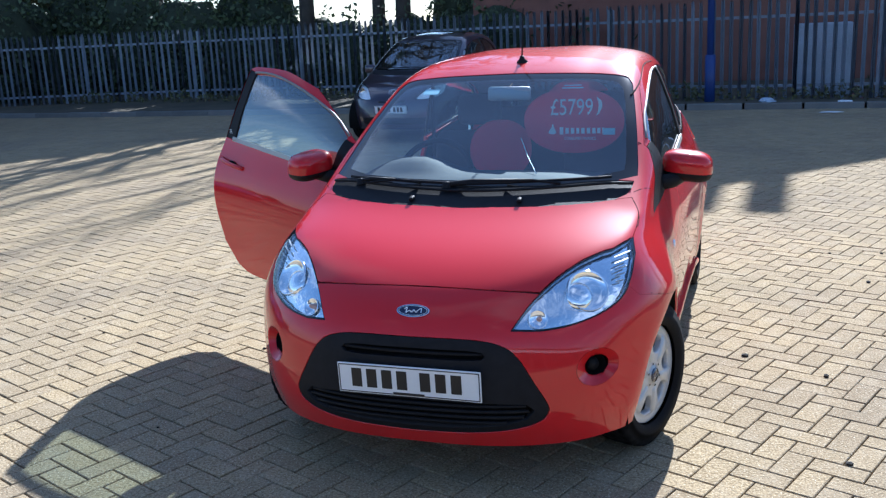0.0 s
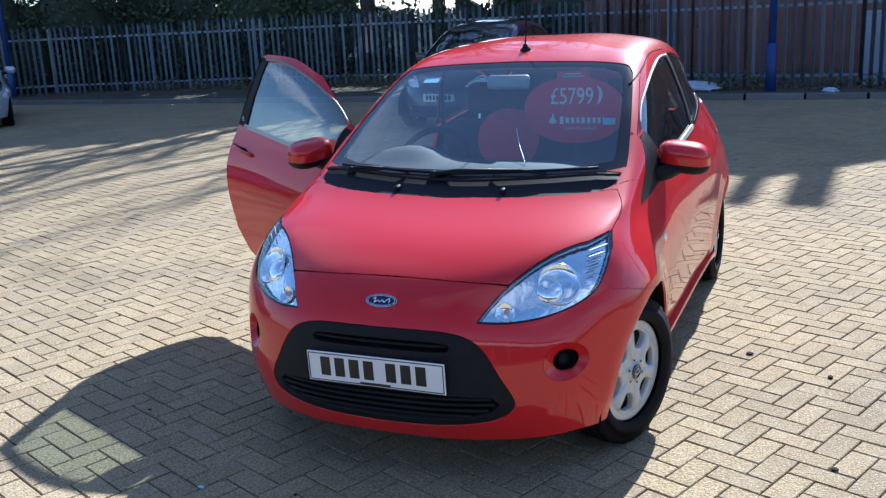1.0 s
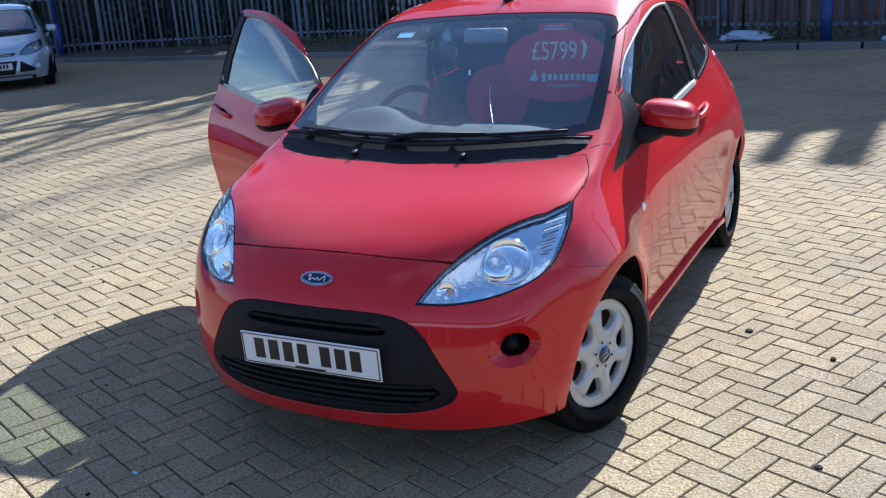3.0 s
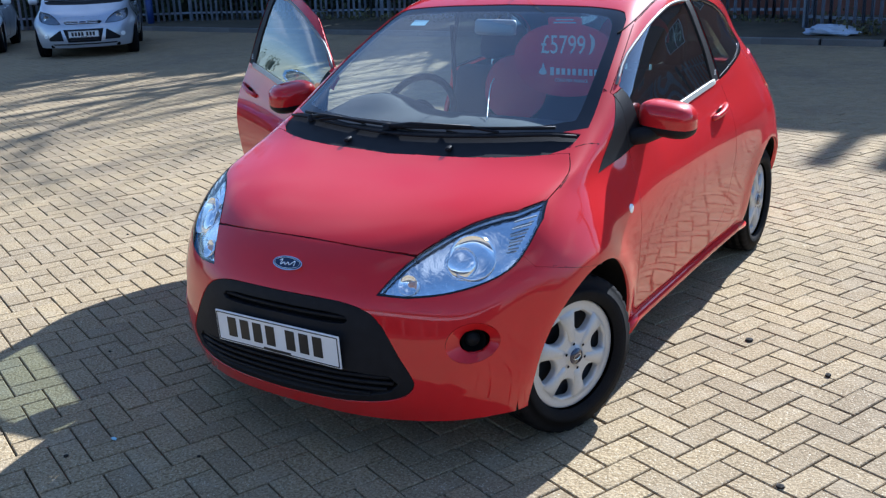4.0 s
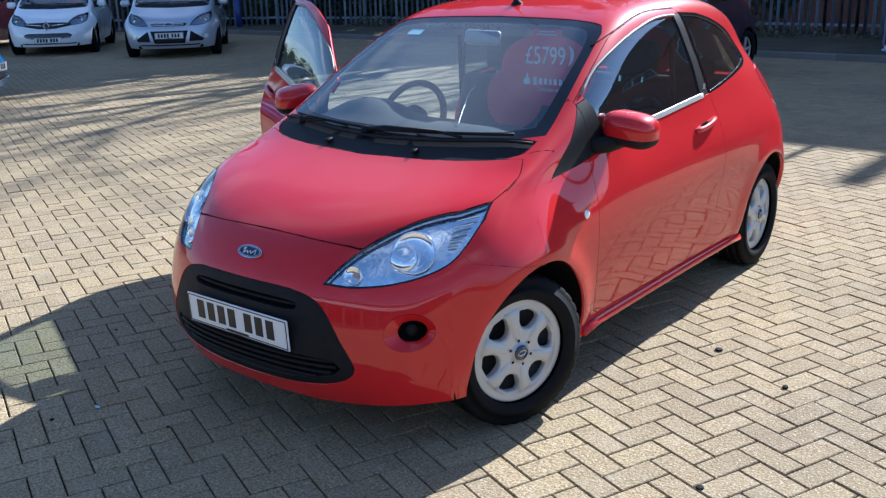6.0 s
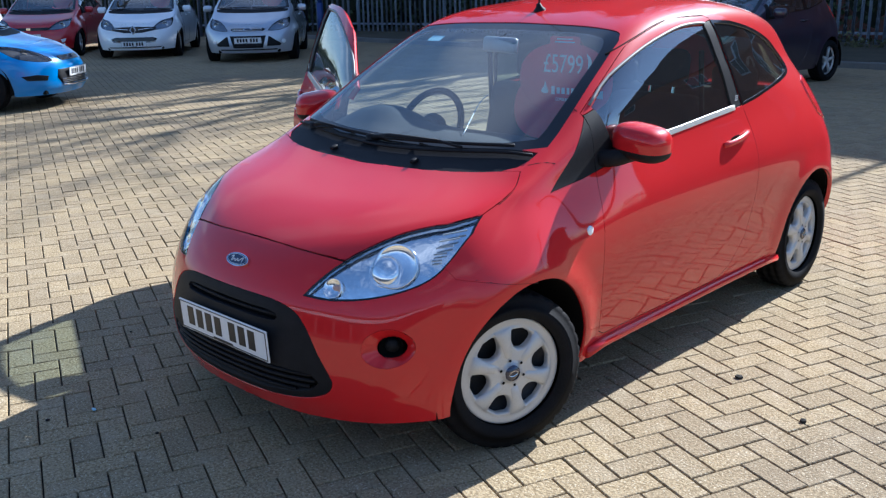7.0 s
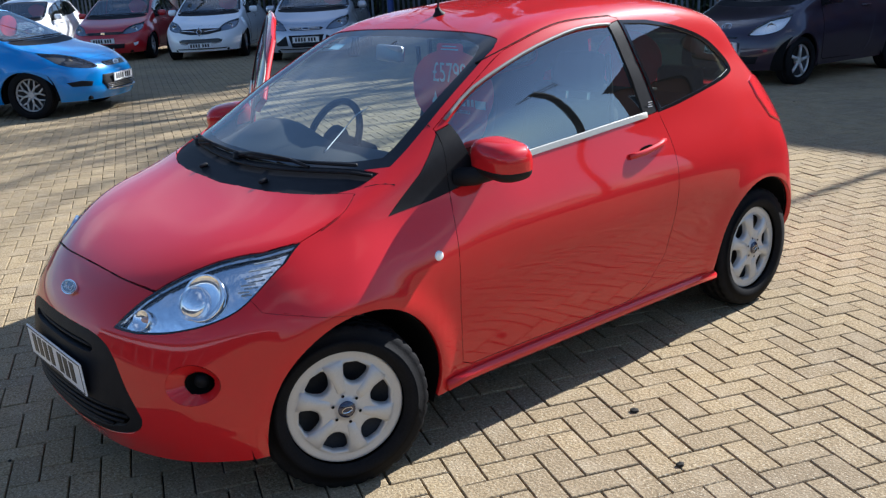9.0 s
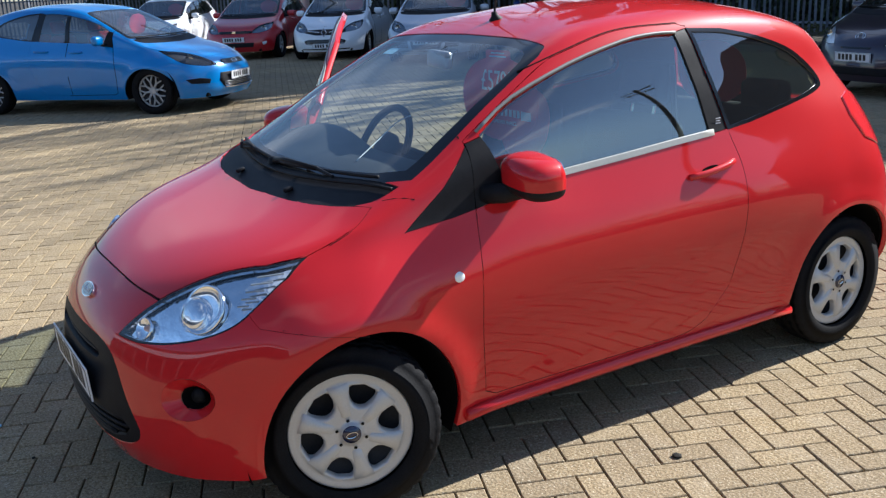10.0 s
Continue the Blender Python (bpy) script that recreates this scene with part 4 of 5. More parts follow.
for a in (200, 340, 270):
    q = radians(a)
    part("spoke", tube([(.05 * math.cos(q), .05 * math.sin(q), -.005), (.175 * math.cos(q), .175 * math.sin(q), 0)], .017, 8), TRIM, swheel, "", True)
part("column", tube([(0, 0, -.02), (0, .01, -.22)], .05, 12), TRIM, swheel)
rear_mirror = part("rear_view_mirror", box((.22, .03, .065), (0, 0, 0), .014), GREYLINE, car, "", True, Matrix.Translation((-.0, -.325, 1.285)) @ pose(0, 0, 0, -8, 0, -12))
part("mirror_glass", box((.20, .002, .055), (0, .0165, 0)), CHROME, rear_mirror)
part("stalk", tube([(0, .005, .028), (0, .03, .045)], .006, 8), TRIM, rear_mirror)


def seat(parent, x, y, z=.28, cloth=None):
    cloth = cloth or CLOTH
    s_ = part("seat", box((.49, .50, .16), (0, 0, .14), .06, segments=3), cloth, parent, "dark cloth car seat", True, Matrix.Translation((x, y, z)))
    part("backrest", box((.47, .13, .62), (0, .30, .46), .055, segments=3, turn=pose(0, 0, 0, -14, 0, 0)), cloth, s_, "", True)
    part("headrest", box((.25, .09, .17), (0, .42, .87), .04, segments=3, turn=pose(0, 0, 0, -10, 0, 0)), cloth, s_, "", True)
    for k in (-.06, .06):
        part("post", tube([(k, .40, .72), (k, .42, .82)], .007, 6), CHROME, s_)
    return s_


seat(car, -.36, -.02)
seat(car, .36, -.02)
bench = part("rear_bench", box((1.2, .46, .16), (0, .78, .44), .06, segments=3), CLOTH, car, "dark cloth rear bench", True)
part("backrest", box((1.2, .12, .55), (0, 1.06, .72), .05, segments=3, turn=pose(0, 0, 0, -16, 0, 0)), CLOTH, bench, "", True)
for x in (-.35, .35):
    part("headrest", box((.24, .08, .14), (x, 1.12, 1.03), .035, segments=3), CLOTH, bench, "", True)
for sx in (1, -1):
    part("seat_belt", tube([(.60 * sx, .30, 1.24), (.61 * sx, .33, .8), (.60 * sx, .28, .4)], .012, 6), BLACK, car)

# the price card hanging behind the windscreen
card_m = Matrix.Translation((.285, -.25, 1.148)) @ pose(0, 0, 0, 90, 0, 0)
card_o = [(.235 * math.copysign(abs(math.cos(a)) ** .92, math.cos(a)), .150 * math.copysign(abs(math.sin(a)) ** .92, math.sin(a))) for a in np.linspace(0, 2 * math.pi, 60, endpoint=False)]
card = tagged(part("price_card", slab(card_o, .003), REDCARD, None, "", False, card_m), "oval red price card hanging behind the windscreen", "price card")
part("tab", slab([(-.075, .12), (.075, .12), (.075, .168), (.066, .175), (-.066, .175), (-.075, .168)], .0025), REDCARD, card)
part("tab_line", box((.10, .005, .001), (0, .152, .003)), PALEBLUE, card)
part("tab_line", box((.08, .004, .001), (0, .164, .003)), PALEBLUE, card)
writing("price", "\u00a35799", .078, WHITEPRINT, card, Matrix.Translation((-.008, .028, .0036)), squeeze=.76)
part("mark", slab(smooth_loop([(.110, .108), (.130, .092), (.134, .066), (.122, .036), (.108, .026), (.116, .05), (.117, .085)], True, 3), .001, m=Matrix.Translation((0, 0, .003))), WHITEPRINT, card)
part("flame_mark", slab(smooth_loop([(-.118, -.055), (-.10, -.062), (-.082, -.055), (-.09, -.035), (-.098, -.012), (-.104, -.03), (-.112, -.04)], True, 3), .001, m=Matrix.Translation((0, 0, .003))), WHITEPRINT, card)
for x, w in ((-.057, .022), (-.03, .02), (-.005, .02), (.02, .016), (.044, .02), (.07, .02), (.095, .02), (.118, .018), (.138, .012)):
    part("bar", box((w * .8, .026 if x > -.05 else .034, .001), (x, -.046, .0034)), WHITEPRINT, card)
writing("small_print", "CONSUMER FINANCE", .014, WHITEPRINT, card, Matrix.Translation((.03, -.088, .0036)), squeeze=.8)
part("tag", box((.055, .03, .001), (.165, -.05, .0042), 0, turn=pose(0, 0, 0, 0, 0, 0)), PALEBLUE, card)
card2 = tagged(part("price_card", slab([(x * .85, y * .95) for x, y in card_o], .003), REDCARD, None, "", False, Matrix.Translation((.06, 1.10, 1.115)) @ pose(0, 0, 0, 90, 0, 0)), "oval red card standing at the rear window", "price card")

seat_card = tagged(part("price_card", slab([(x * .72, y * 1.05) for x, y in card_o], .003), REDCARD, None, "", False, Matrix.Translation((-.20, .225, .95)) @ pose(0, 0, 0, 78, 0, 0)), "plain red rounded card leaning on a front seat", "price card")
part("sticker", box((.075, .045, .001)), PALEBLUE, screen_glass, "small pale blue sticker in the corner of the windscreen", False, pose(-.383, -.318, 1.300, 26, 0, 0))
# thin white line rising over the dashboard
part("white_line", tube(smooth_loop([(.10, -.52, 1.10), (.13, -.60, 1.085), (.17, -.69, 1.045), (.235, -.82, .992)], False, 5), .0019, 6), PLATE, dashboard, "thin white line over the dashboard", True)


# ---- parked cars ----
def fitted(front_len, base, rear_len, wide, high):
    """How the small car's shape stretches to another car's front overhang, wheelbase, rear overhang, width and height."""
    def warp(p):
        y = p.y
        if y < -1.15:
            y = -base / 2 + (y + 1.15) * front_len / .64
        elif y > 1.15:
            y = base / 2 + (y - 1.15) * rear_len / .54
        else:
            y = y * base / 2.3
        return Vector((p.x * wide / 1.63, y, p.z if p.z < .3 else .3 + (p.z - .3) * (high - .3) / 1.165))
    return warp


def parked_car(label, place, paint, dims, wheel_r, rim, kind, face, card=True, seat_cloth=None, inner_lamp=None, five=True):
    """A parked hatchback: shell, panels, glass, lamps, wheels, mirrors; face lays on its own grille."""
    c = tagged(empty("parked_car", place), label, "car")
    wp = fitted(*dims)
    base, wide = dims[1], dims[3]
    skin("body_shell", (0,), paint, c, wp, rim=.02)
    skin("inner_shell", (0, DOOR), TRIM, c, wp, rim=0, push=-.03, label="dark cabin lining")
    skin("bonnet", (BONNET,), paint, c, wp, gap=.003, rim=.02)
    bump = skin("front_bumper", (BUMPER, GRILLE, INTAKE, FOG), paint, c, wp, gap=.002, rim=.02)
    skin("windscreen", (SCREEN,), FARGLASS, c, wp, rim=0, push=-.003).visible_shadow = False
    skin("windscreen_surround", (FRIT,), GLOSSBLACK, c, wp, rim=0, push=-.003)
    skin("cowl", (COWL,), BLACK, c, wp, rim=0, push=-.004)
    skin("rear_window", (REARGLASS,), FARGLASS, c, wp, rim=0).visible_shadow = False
    for s in "LR":
        sx = 1 if s == "L" else -1
        dr = skin("door", (DOOR,), paint, c, wp, s, .003, .02)
        skin("window", (DOORGLASS,), FARGLASS, dr, wp, s, 0, 0, -.006).visible_shadow = False
        skin("window_post", (POST,), GLOSSBLACK, dr, wp, s, 0, .01)
        skin("corner_trim", (SAILDOOR,), BLACK, dr, wp, s, 0, .01)
        skin("pillar_foot", (SAIL,), paint, c, wp, s, 0, .01)
        skin("quarter_seal", (QSEAL,), GLOSSBLACK, c, wp, s, 0, 0)
        skin("quarter_window", (QUARTER,), FARGLASS, c, wp, s, 0, 0, -.006).visible_shadow = False
        skin("tail_lamp", (TAIL,), REDLENS, c, wp, s, 0, .01)
        ln = skin("headlamp", (LAMP,), LENS, c, wp, s, 0, 0, .002, "clear headlamp")
        ln.visible_shadow = False
        skin("reflector", (LAMP,), inner_lamp or LAMPSHELL, ln, wp, s, 0, 0, -.03)
        skin("lamp_seal", (LAMPEDGE,), GLOSSBLACK, ln, wp, s, 0, .03)
        part("bowl", lathe([(.006, .062), (0, .058), (-.02, .04), (-.03, .0001)], 20, "z"), REFLECTOR, ln, "", True,
             Matrix.Translation(wp(Vector((.56 * sx, on_front(.56, .70) + .03, .70)))) @ pose(0, 0, 0, 90, 0, 20 * sx))
        mm = box((.19, .10, .13), (0, 0, 0), .045, segments=3)
        mp = wp(Vector((.86 * sx, -.55, .985)))
        mir_ = part("mirror", mm, paint, c, "", True, Matrix.Translation(mp))
        part("arm", tube([(-.06 * sx, -.02, -.05), (-.16 * sx, -.03, -.06)], .025, 8), BLACK, mir_)
        part("handle", tube([wp(Vector(((on_side(y, .86) + k) * sx, y, .86))) for y, k in ((.22, 0), (.27, .025), (.38, .025), (.43, 0))], .012, 8), paint, dr, "", True)
        if five:
            patch("middle_pillar", [(-.06, .965), (.0, .968), (-.02, 1.325), (-.06, 1.318)], GLOSSBLACK, dr, .003, wp, "", "side", sx < 0)
            part("seam", tube([wp(Vector(((on_side(y, z) + .0005) * sx, y, z))) for y, z in ((-.045, .955), (-.03, .8), (-.03, .5), (-.04, .28))], .0045, 5), VOID, dr)
            part("handle", tube([wp(Vector(((on_side(y, .84) + k) * sx, y, .84))) for y, k in ((-.26, 0), (-.22, .025), (-.11, .025), (-.07, 0))], .012, 8), paint, dr, "", True)
        part("seam", tube([wp(Vector(((on_side(y, z) + .0005) * sx, y, z))) for y, z in door[:32] if beside(y, z)], .0040, 5), VOID, c)
        for y in (-base / 2, base / 2):
            wheel(c, (wide / 2 - .115) * sx, y, wheel_r, kind, 0, rim, .2)
            liner = lathe([(.0, .0001), (.0, wheel_r + .062), (.20, wheel_r + .06), (.30, wheel_r + .055)], 40)
            bmesh.ops.bisect_plane(liner, geom=liner.verts[:] + liner.edges[:] + liner.faces[:], plane_co=(0, 0, -.10), plane_no=(0, 0, 1), clear_inner=True)
            part("wheel_well", liner, VOID, c, "", True, Matrix.Translation(((wide / 2 - .33) * sx, y, wheel_r)) @ Matrix.Diagonal((sx, 1, 1, 1)))
    part("underside", box((wide * .66, base + dims[0] + dims[2] - .35, .06), (0, (dims[2] - dims[0]) / 2, .225), .02), VOID, c)
    part("underside", box((wide * .9, base - .8, .06), (0, 0, .225), .02), VOID, c)
    part("underside", box((wide * .62, .35, .06), (0, -base / 2 - dims[0] + .40, .235), .02), VOID, c)
    for x in (-.36, .36):
        seat(c, x * wide / 1.63, -.02 * base / 2.3, .30, seat_cloth)
    dsh = part("dashboard", box((wide * .82, .42, .3), (0, 0, 0), .08, segments=3), TRIM, c, "", True, Matrix.Translation(wp(Vector((0, -.70, .78)))))
    face(c, bump, wp)
    if card:
        o = wp(Vector((.30, -.36, 1.15)))
        part("price_card", slab([(x * .9, y * .95) for x, y in card_o], .003), REDCARD, c, "oval red price card", False, Matrix.Translation(o) @ pose(0, 0, 0, 90, 0, 0))
    for x0, x1 in ((-.58, -.02), (0, .55)):
        part("wiper", tube([wp(onscreen(x0 + (x1 - x0) * u, 1.0)) for u in np.linspace(0, 1, 8)], .008, 5), BLACK, c)
    return c


def plate_at(c, wp, z, tilt=4):
    p = wp(Vector((0, on_front(0, z) - .012, z)))
    return number_plate(c, Matrix.Translation(p) @ pose(0, 0, 0, tilt, 0, 0))


def bars(parent, wp, zs, w, mat, r=.007, lift=.006):
    for z in zs:
        part("slat", tube([wp(Vector((w * u, on_front(abs(w * u), z) - lift, z))) for u in np.linspace(-1, 1, 11)], r, 6), mat, parent, "", True)


def oval_badge(parent, wp, z, a, b, mat, rim=CHROME):
    p = wp(Vector((0, on_front(0, z) - .008, z)))
    m = Matrix.Translation(p) @ pose(0, 0, 0, 75, 0, 0)
    bd = part("badge", slab(oval(a, b, 28), .006), rim, parent, "", False, m)
    part("enamel", slab(oval(a * .86, b * .8, 28), .0075), mat, bd)
    return bd


def face_silver(c, bump, wp):
    up = patch("upper_grille", [(-.30, .635), (-.26, .60), (.26, .60), (.30, .635), (.25, .655), (-.25, .655)], BLACK, bump, .004, wp)
    bars(up, wp, (.615, .642), .26, CHROME, .006)
    oval_badge(bump, wp, .632, .075, .032, NAVY)
    mid = patch("lower_grille", [(-.31, .515), (.31, .515), (.25, .29), (-.25, .29)], BLACK, bump, .004, wp)
    bars(mid, wp, (.33, .36), .21, STEEL)
    for s in (1, -1):
        patch("side_grille", [(.35 * s, .50), (.37 * s, .50), (.56 * s, .36), (.54 * s, .32), (.32 * s, .32)], BLACK, bump, .004, wp)
        patch("fog_lamp", [(.60 * s + .035 * math.cos(a), .40 + .04 * math.sin(a)) for a in np.linspace(0, 2 * math.pi, 16, endpoint=False)], LAMPSHELL, bump, .006, wp)
    patch("splitter", [(-.5, .265), (.5, .265), (.48, .245), (-.48, .245)], GLOSSBLACK, bump, .004, wp)
    plate_at(c, wp, .43)


def face_white(c, bump, wp):
    up = patch("upper_grille", [(-.42, .595), (-.16, .545), (.16, .545), (.42, .595), (.42, .655), (.10, .668), (-.10, .668), (-.42, .655)], GLOSSBLACK, bump, .004, wp)
    for s in (1, -1):
        part("chrome_bar", tube([wp(Vector((x * s, on_front(x, z) - .008, z))) for x, z in ((.10, .605), (.2, .617), (.37, .632))], .010, 6), CHROME, up, "", True)
    p = wp(Vector((0, on_front(0, .60) - .015, .60)))
    part("badge", tube([(0, .082, .012), (.058, 0, .012), (0, -.082, .012), (-.058, 0, .012), (0, .082, .012)], .013, 6), CHROME, bump, "chrome diamond badge", False, Matrix.Translation(p) @ pose(0, 0, 0, 78, 0, 0))
    low = patch("lower_grille", [(-.36, .455), (.36, .455), (.44, .42), (.40, .36), (.3, .345), (-.3, .345), (-.40, .36), (-.44, .42)], GLOSSBLACK, bump, .004, wp)
    part("chrome_edge", tube([wp(Vector((x, on_front(abs(x), .35) - .008, .345 + .04 * (abs(x) / .42) ** 4))) for x in np.linspace(-.42, .42, 15)], .006, 6), CHROME, low, "", True)
    for s in (1, -1):
        patch("fog_lamp", [(.47 * s + .035 * math.cos(a), .42 + .035 * math.sin(a)) for a in np.linspace(0, 2 * math.pi, 14, endpoint=False)], LAMPSHELL, bump, .008, wp)
    patch("splitter", [(-.5, .255), (.5, .255), (.48, .235), (-.48, .235)], BLACK, bump, .004, wp)
    plate_at(c, wp, .315)


def face_maroon(c, bump, wp):
    up = patch("upper_grille", [(-.38, .64), (-.34, .60), (.34, .60), (.38, .64), (.33, .66), (-.33, .66)], GLOSSBLACK, bump, .004, wp)
    p = wp(Vector((0, on_front(0, .628) - .012, .628)))
    part("badge", box((.09, .012, .07), (0, 0, 0), .008), CHROME, bump, "", False, Matrix.Translation(p))
    low = patch("lower_grille", [(-.42, .40), (.42, .40), (.40, .30), (-.40, .30)], BLACK, bump, .004, wp)
    for s in (1, -1):
        patch("fog_lamp", [(.56 * s, .40), (.64 * s, .42), (.63 * s, .36), (.58 * s, .33)], LAMPSHELL, bump, .006, wp)
    plate_at(c, wp, .47)


def face_blue(c, bump, wp):
    up = patch("upper_grille", [(-.26, .64), (-.23, .60), (.23, .60), (.26, .64), (.22, .66), (-.22, .66)], BLACK, bump, .004, wp)
    bars(up, wp, (.608, .622, .636, .650), .235, CHROME, .004)
    oval_badge(bump, wp, .63, .07, .032, NAVY)
    low = patch("lower_grille", [(-.36, .50), (.36, .50), (.40, .40), (.34, .31), (-.34, .31), (-.40, .40)], BLACK, bump, .004, wp)
    bars(low, wp, (.33, .352, .374), .34, CHROME, .004)
    part("chrome_edge", tube([wp(Vector((x, on_front(abs(x), .30) - .012, .298 + .03 * (abs(x) / .42) ** 4))) for x in np.linspace(-.33, .33, 17)], .012, 6), CHROME, low, "", True)
    for s in (1, -1):
        patch("fog_recess", [(.50 * s, .43), (.60 * s, .455), (.70 * s, .44), (.67 * s, .385), (.52 * s, .375)], BLACK, bump, .005, wp)
    plate_at(c, wp, .45)


def face_plum(c, bump, wp):
    up = patch("upper_grille", [(-.22, .585), (.22, .585), (.20, .565), (-.20, .565)], GLOSSBLACK, bump, .004, wp)
    p = wp(Vector((0, on_front(0, .70) - .006, .70)))
    bd = part("badge", tube([(.07 * math.cos(a), .045 * math.sin(a), 0) for a in np.linspace(0, 2 * math.pi, 25)], .005, 6), CHROME, bump, "chrome ring badge", True, Matrix.Translation(p) @ pose(0, 0, 0, 60, 0, 0))
    part("badge_ring", tube([(.035 * math.cos(a), .042 * math.sin(a), 0) for a in np.linspace(0, 2 * math.pi, 25)], .004, 6), CHROME, bd)
    patch("lower_grille", [(-.5, .36), (.5, .36), (.46, .27), (-.46, .27)], BLACK, bump, .004, wp)
    plate_at(c, wp, .47)


SEATRED = material("red_seat_cloth", (0.35, 0.02, 0.025), 0.9, 0, 0.2, 15, 400)
parked_car("silver five-door hatchback with a dark trapezoid grille, parked by the fence", pose(-14.41, 8.73, 0, 0, 0, 48), SILVER, (.87, 2.65, .82, 1.82, 1.48), .315, .21, "alloy", face_silver, inner_lamp=LAMPGREY)
parked_car("white hatchback with a chrome diamond badge, parked by the fence", pose(-17.32, 7.82, 0, 0, 0, 50), WHITE, (.82, 2.59, .63, 1.73, 1.45), .31, .21, "alloy", face_white, inner_lamp=LAMPGREY)
parked_car("dark red hatchback with a black grille, parked in the row", pose(-19.5, 6.6, 0, 0, 0, 50), DARKRED, (.88, 2.63, .72, 1.77, 1.46), .31, .21, "five", face_maroon, inner_lamp=LAMPGREY)
parked_car("white car at the end of the parked row", pose(-22.1, 5.1, 0, 0, 0, 50), WHITE, (.80, 2.5, .65, 1.70, 1.47), .30, .19, "five", face_maroon)
parked_car("bright blue five-door hatchback with alloy wheels and red seats", pose(-11.31, .90, 0, 0, 0, 131.3), BLUE, (.87, 2.64, .83, 1.82, 1.48), .315, .215, "alloy", face_blue, True, SEATRED, STEEL)
parked_car("dark plum city car with five-spoke wheels, nose to the yard", pose(-3.68, 9.3, 0, 0, 0, -7), PLUM, (.52, 2.0, .46, 1.68, 1.50), .29, .20, "five", face_plum, False, five=False)

# ---- the yard: fence, kerb, bed, posts ----
PALE = material("galvanised_pale", (0.195, 0.22, 0.265), 0.5, 0.35, 0.25, 4, 60, per="object")
BLUEPAINT = material("blue_post_paint", (0.02, 0.045, 0.18), 0.45, 0, 0.2, 3, 60)
GREYPOST = material("grey_post_paint", (0.38, 0.43, 0.50), 0.5, 0.2, 0.2, 2, 60)
CONCRETE = material("concrete_kerb", (0.17, 0.162, 0.148), 0.85, 0, 0.25, 3, 90, bump=0.3, per="object")
EARTH = material("leaf_litter_soil", (0.055, 0.048, 0.032), 0.95, 0, 0.5, 1.5, 40, bump=0.6, second=(0.12, 0.10, 0.06))
pale = bmesh.new()
shape = [(-.034, .0), (-.020, .014), (-.012, .014), (0, .002), (.012, .014), (.020, .014), (.034, .0)]
lo = [pale.verts.new((x, -y, 0.04)) for x, y in shape]
mid = [pale.verts.new((x, -y, 1.70)) for x, y in shape]
tip = [pale.verts.new((x * .75, -y - .02 * abs(x) / .034, 1.80 + (.02 if i in (0, 3, 6) else -.02))) for i, (x, y) in enumerate(shape)]
for a, b in ((lo, mid), (mid, tip)):
    for i in range(6):
        pale.faces.new((a[i], a[i + 1], b[i + 1], b[i]))
bmesh.ops.solidify(pale, geom=pale.faces[:], thickness=.003)
pale_mesh = bpy.data.meshes.new("pale")
pale.to_mesh(pale_mesh)
pale.free()
pale_mesh.materials.append(PALE)
runs = [((-37.5, -2.5), (-34, 3.4)), ((-34, 3.4), (-26, 8.6)), ((-26, 8.6), (-17.5, 14.2)), ((-17.5, 14.2), (-12, 15.6)), ((-12, 15.6), (-2.0, 15.6)), ((-2.0, 15.6), (-1.7, 13.7)), ((-1.7, 13.7), (.2, 12.9)), ((.2, 12.9), (11, 12.3))]
for (x0, y0), (x1, y1) in runs:
    run, turn = math.hypot(x1 - x0, y1 - y0), math.degrees(math.atan2(y1 - y0, x1 - x0))
    fence = tagged(empty("fence", pose(x0, y0, 0, 0, 0, turn)), "grey galvanised palisade fence with pointed pales", "fence", "palisade fence")
    for z in (.32, 1.5):
        part("rail", box((run, .045, .05), (run / 2, .03, z)), PALE, fence)
    k = 0
    while k * 2.75 < run + .1:
        part("post", box((.06, .10, 1.75), (min(k * 2.75, run - .05), .09, .87), .004), PALE, fence)
        k += 1
    for i in range(int(run / .152)):
        p = new("pale", pale_mesh)
        p.parent = fence
        p.matrix_basis = pose((i + .5) * .152, .0, random.uniform(-.012, .012), 0, random.uniform(-.5, .5), random.uniform(-3, 3))


def lamp_post(x, y, h, r, mat, label):
    ob = tagged(part("lamp_post", tube([(0, 0, 0), (0, 0, h * .5), (0, 0, h)], r, 16, taper=r * .6), mat, None, "", True, Matrix.Translation((x, y, 0))), label, "lamp post")
    part("base", tube([(0, 0, 0), (0, 0, .9)], r * 1.35, 16), mat, ob, "", True)
    part("arm", tube([(0, 0, h - .05), (0, -.4, h + .15), (0, -.9, h + .2)], r * .5, 8), mat, ob, "", True)
    part("lantern", box((.25, .5, .12), (0, -1.1, h + .2), .04), GREYPOST, ob, "", True)
    return ob


lamp_post(.25, 12.45, 6.5, .065, BLUEPAINT, "blue painted steel lamp post by the fence")
lamp_post(-18.1, 13.4, 6.5, .065, BLUEPAINT, "blue painted steel lamp post behind the parked cars")
lamp_post(-22.0, 8.85, 8.0, .15, GREYPOST, "thick grey steel lamp post between the parked cars")

kerb_line = [(-30, 11.0), (-18, 12.6), (-8, 12.4), (-2, 12.1), (14, 11.6)]
bed = bmesh.new()
bv = []
for (x0, y0), (x1, y1) in zip(kerb_line, kerb_line[1:]):
    for k in range(12):
        t = k / 12
        x, y = x0 + (x1 - x0) * t, y0 + (y1 - y0) * t
        bv.append([bed.verts.new((x, y + .06 + d * 1.2, .085 + .05 * noise.noise((x * .9, d * 1.7, 3)) + .02 * d * (d > 0))) for d in range(11)])
for a, b in zip(bv, bv[1:]):
    for i in range(10):
        bed.faces.new((a[i], b[i], b[i + 1], a[i + 1]))
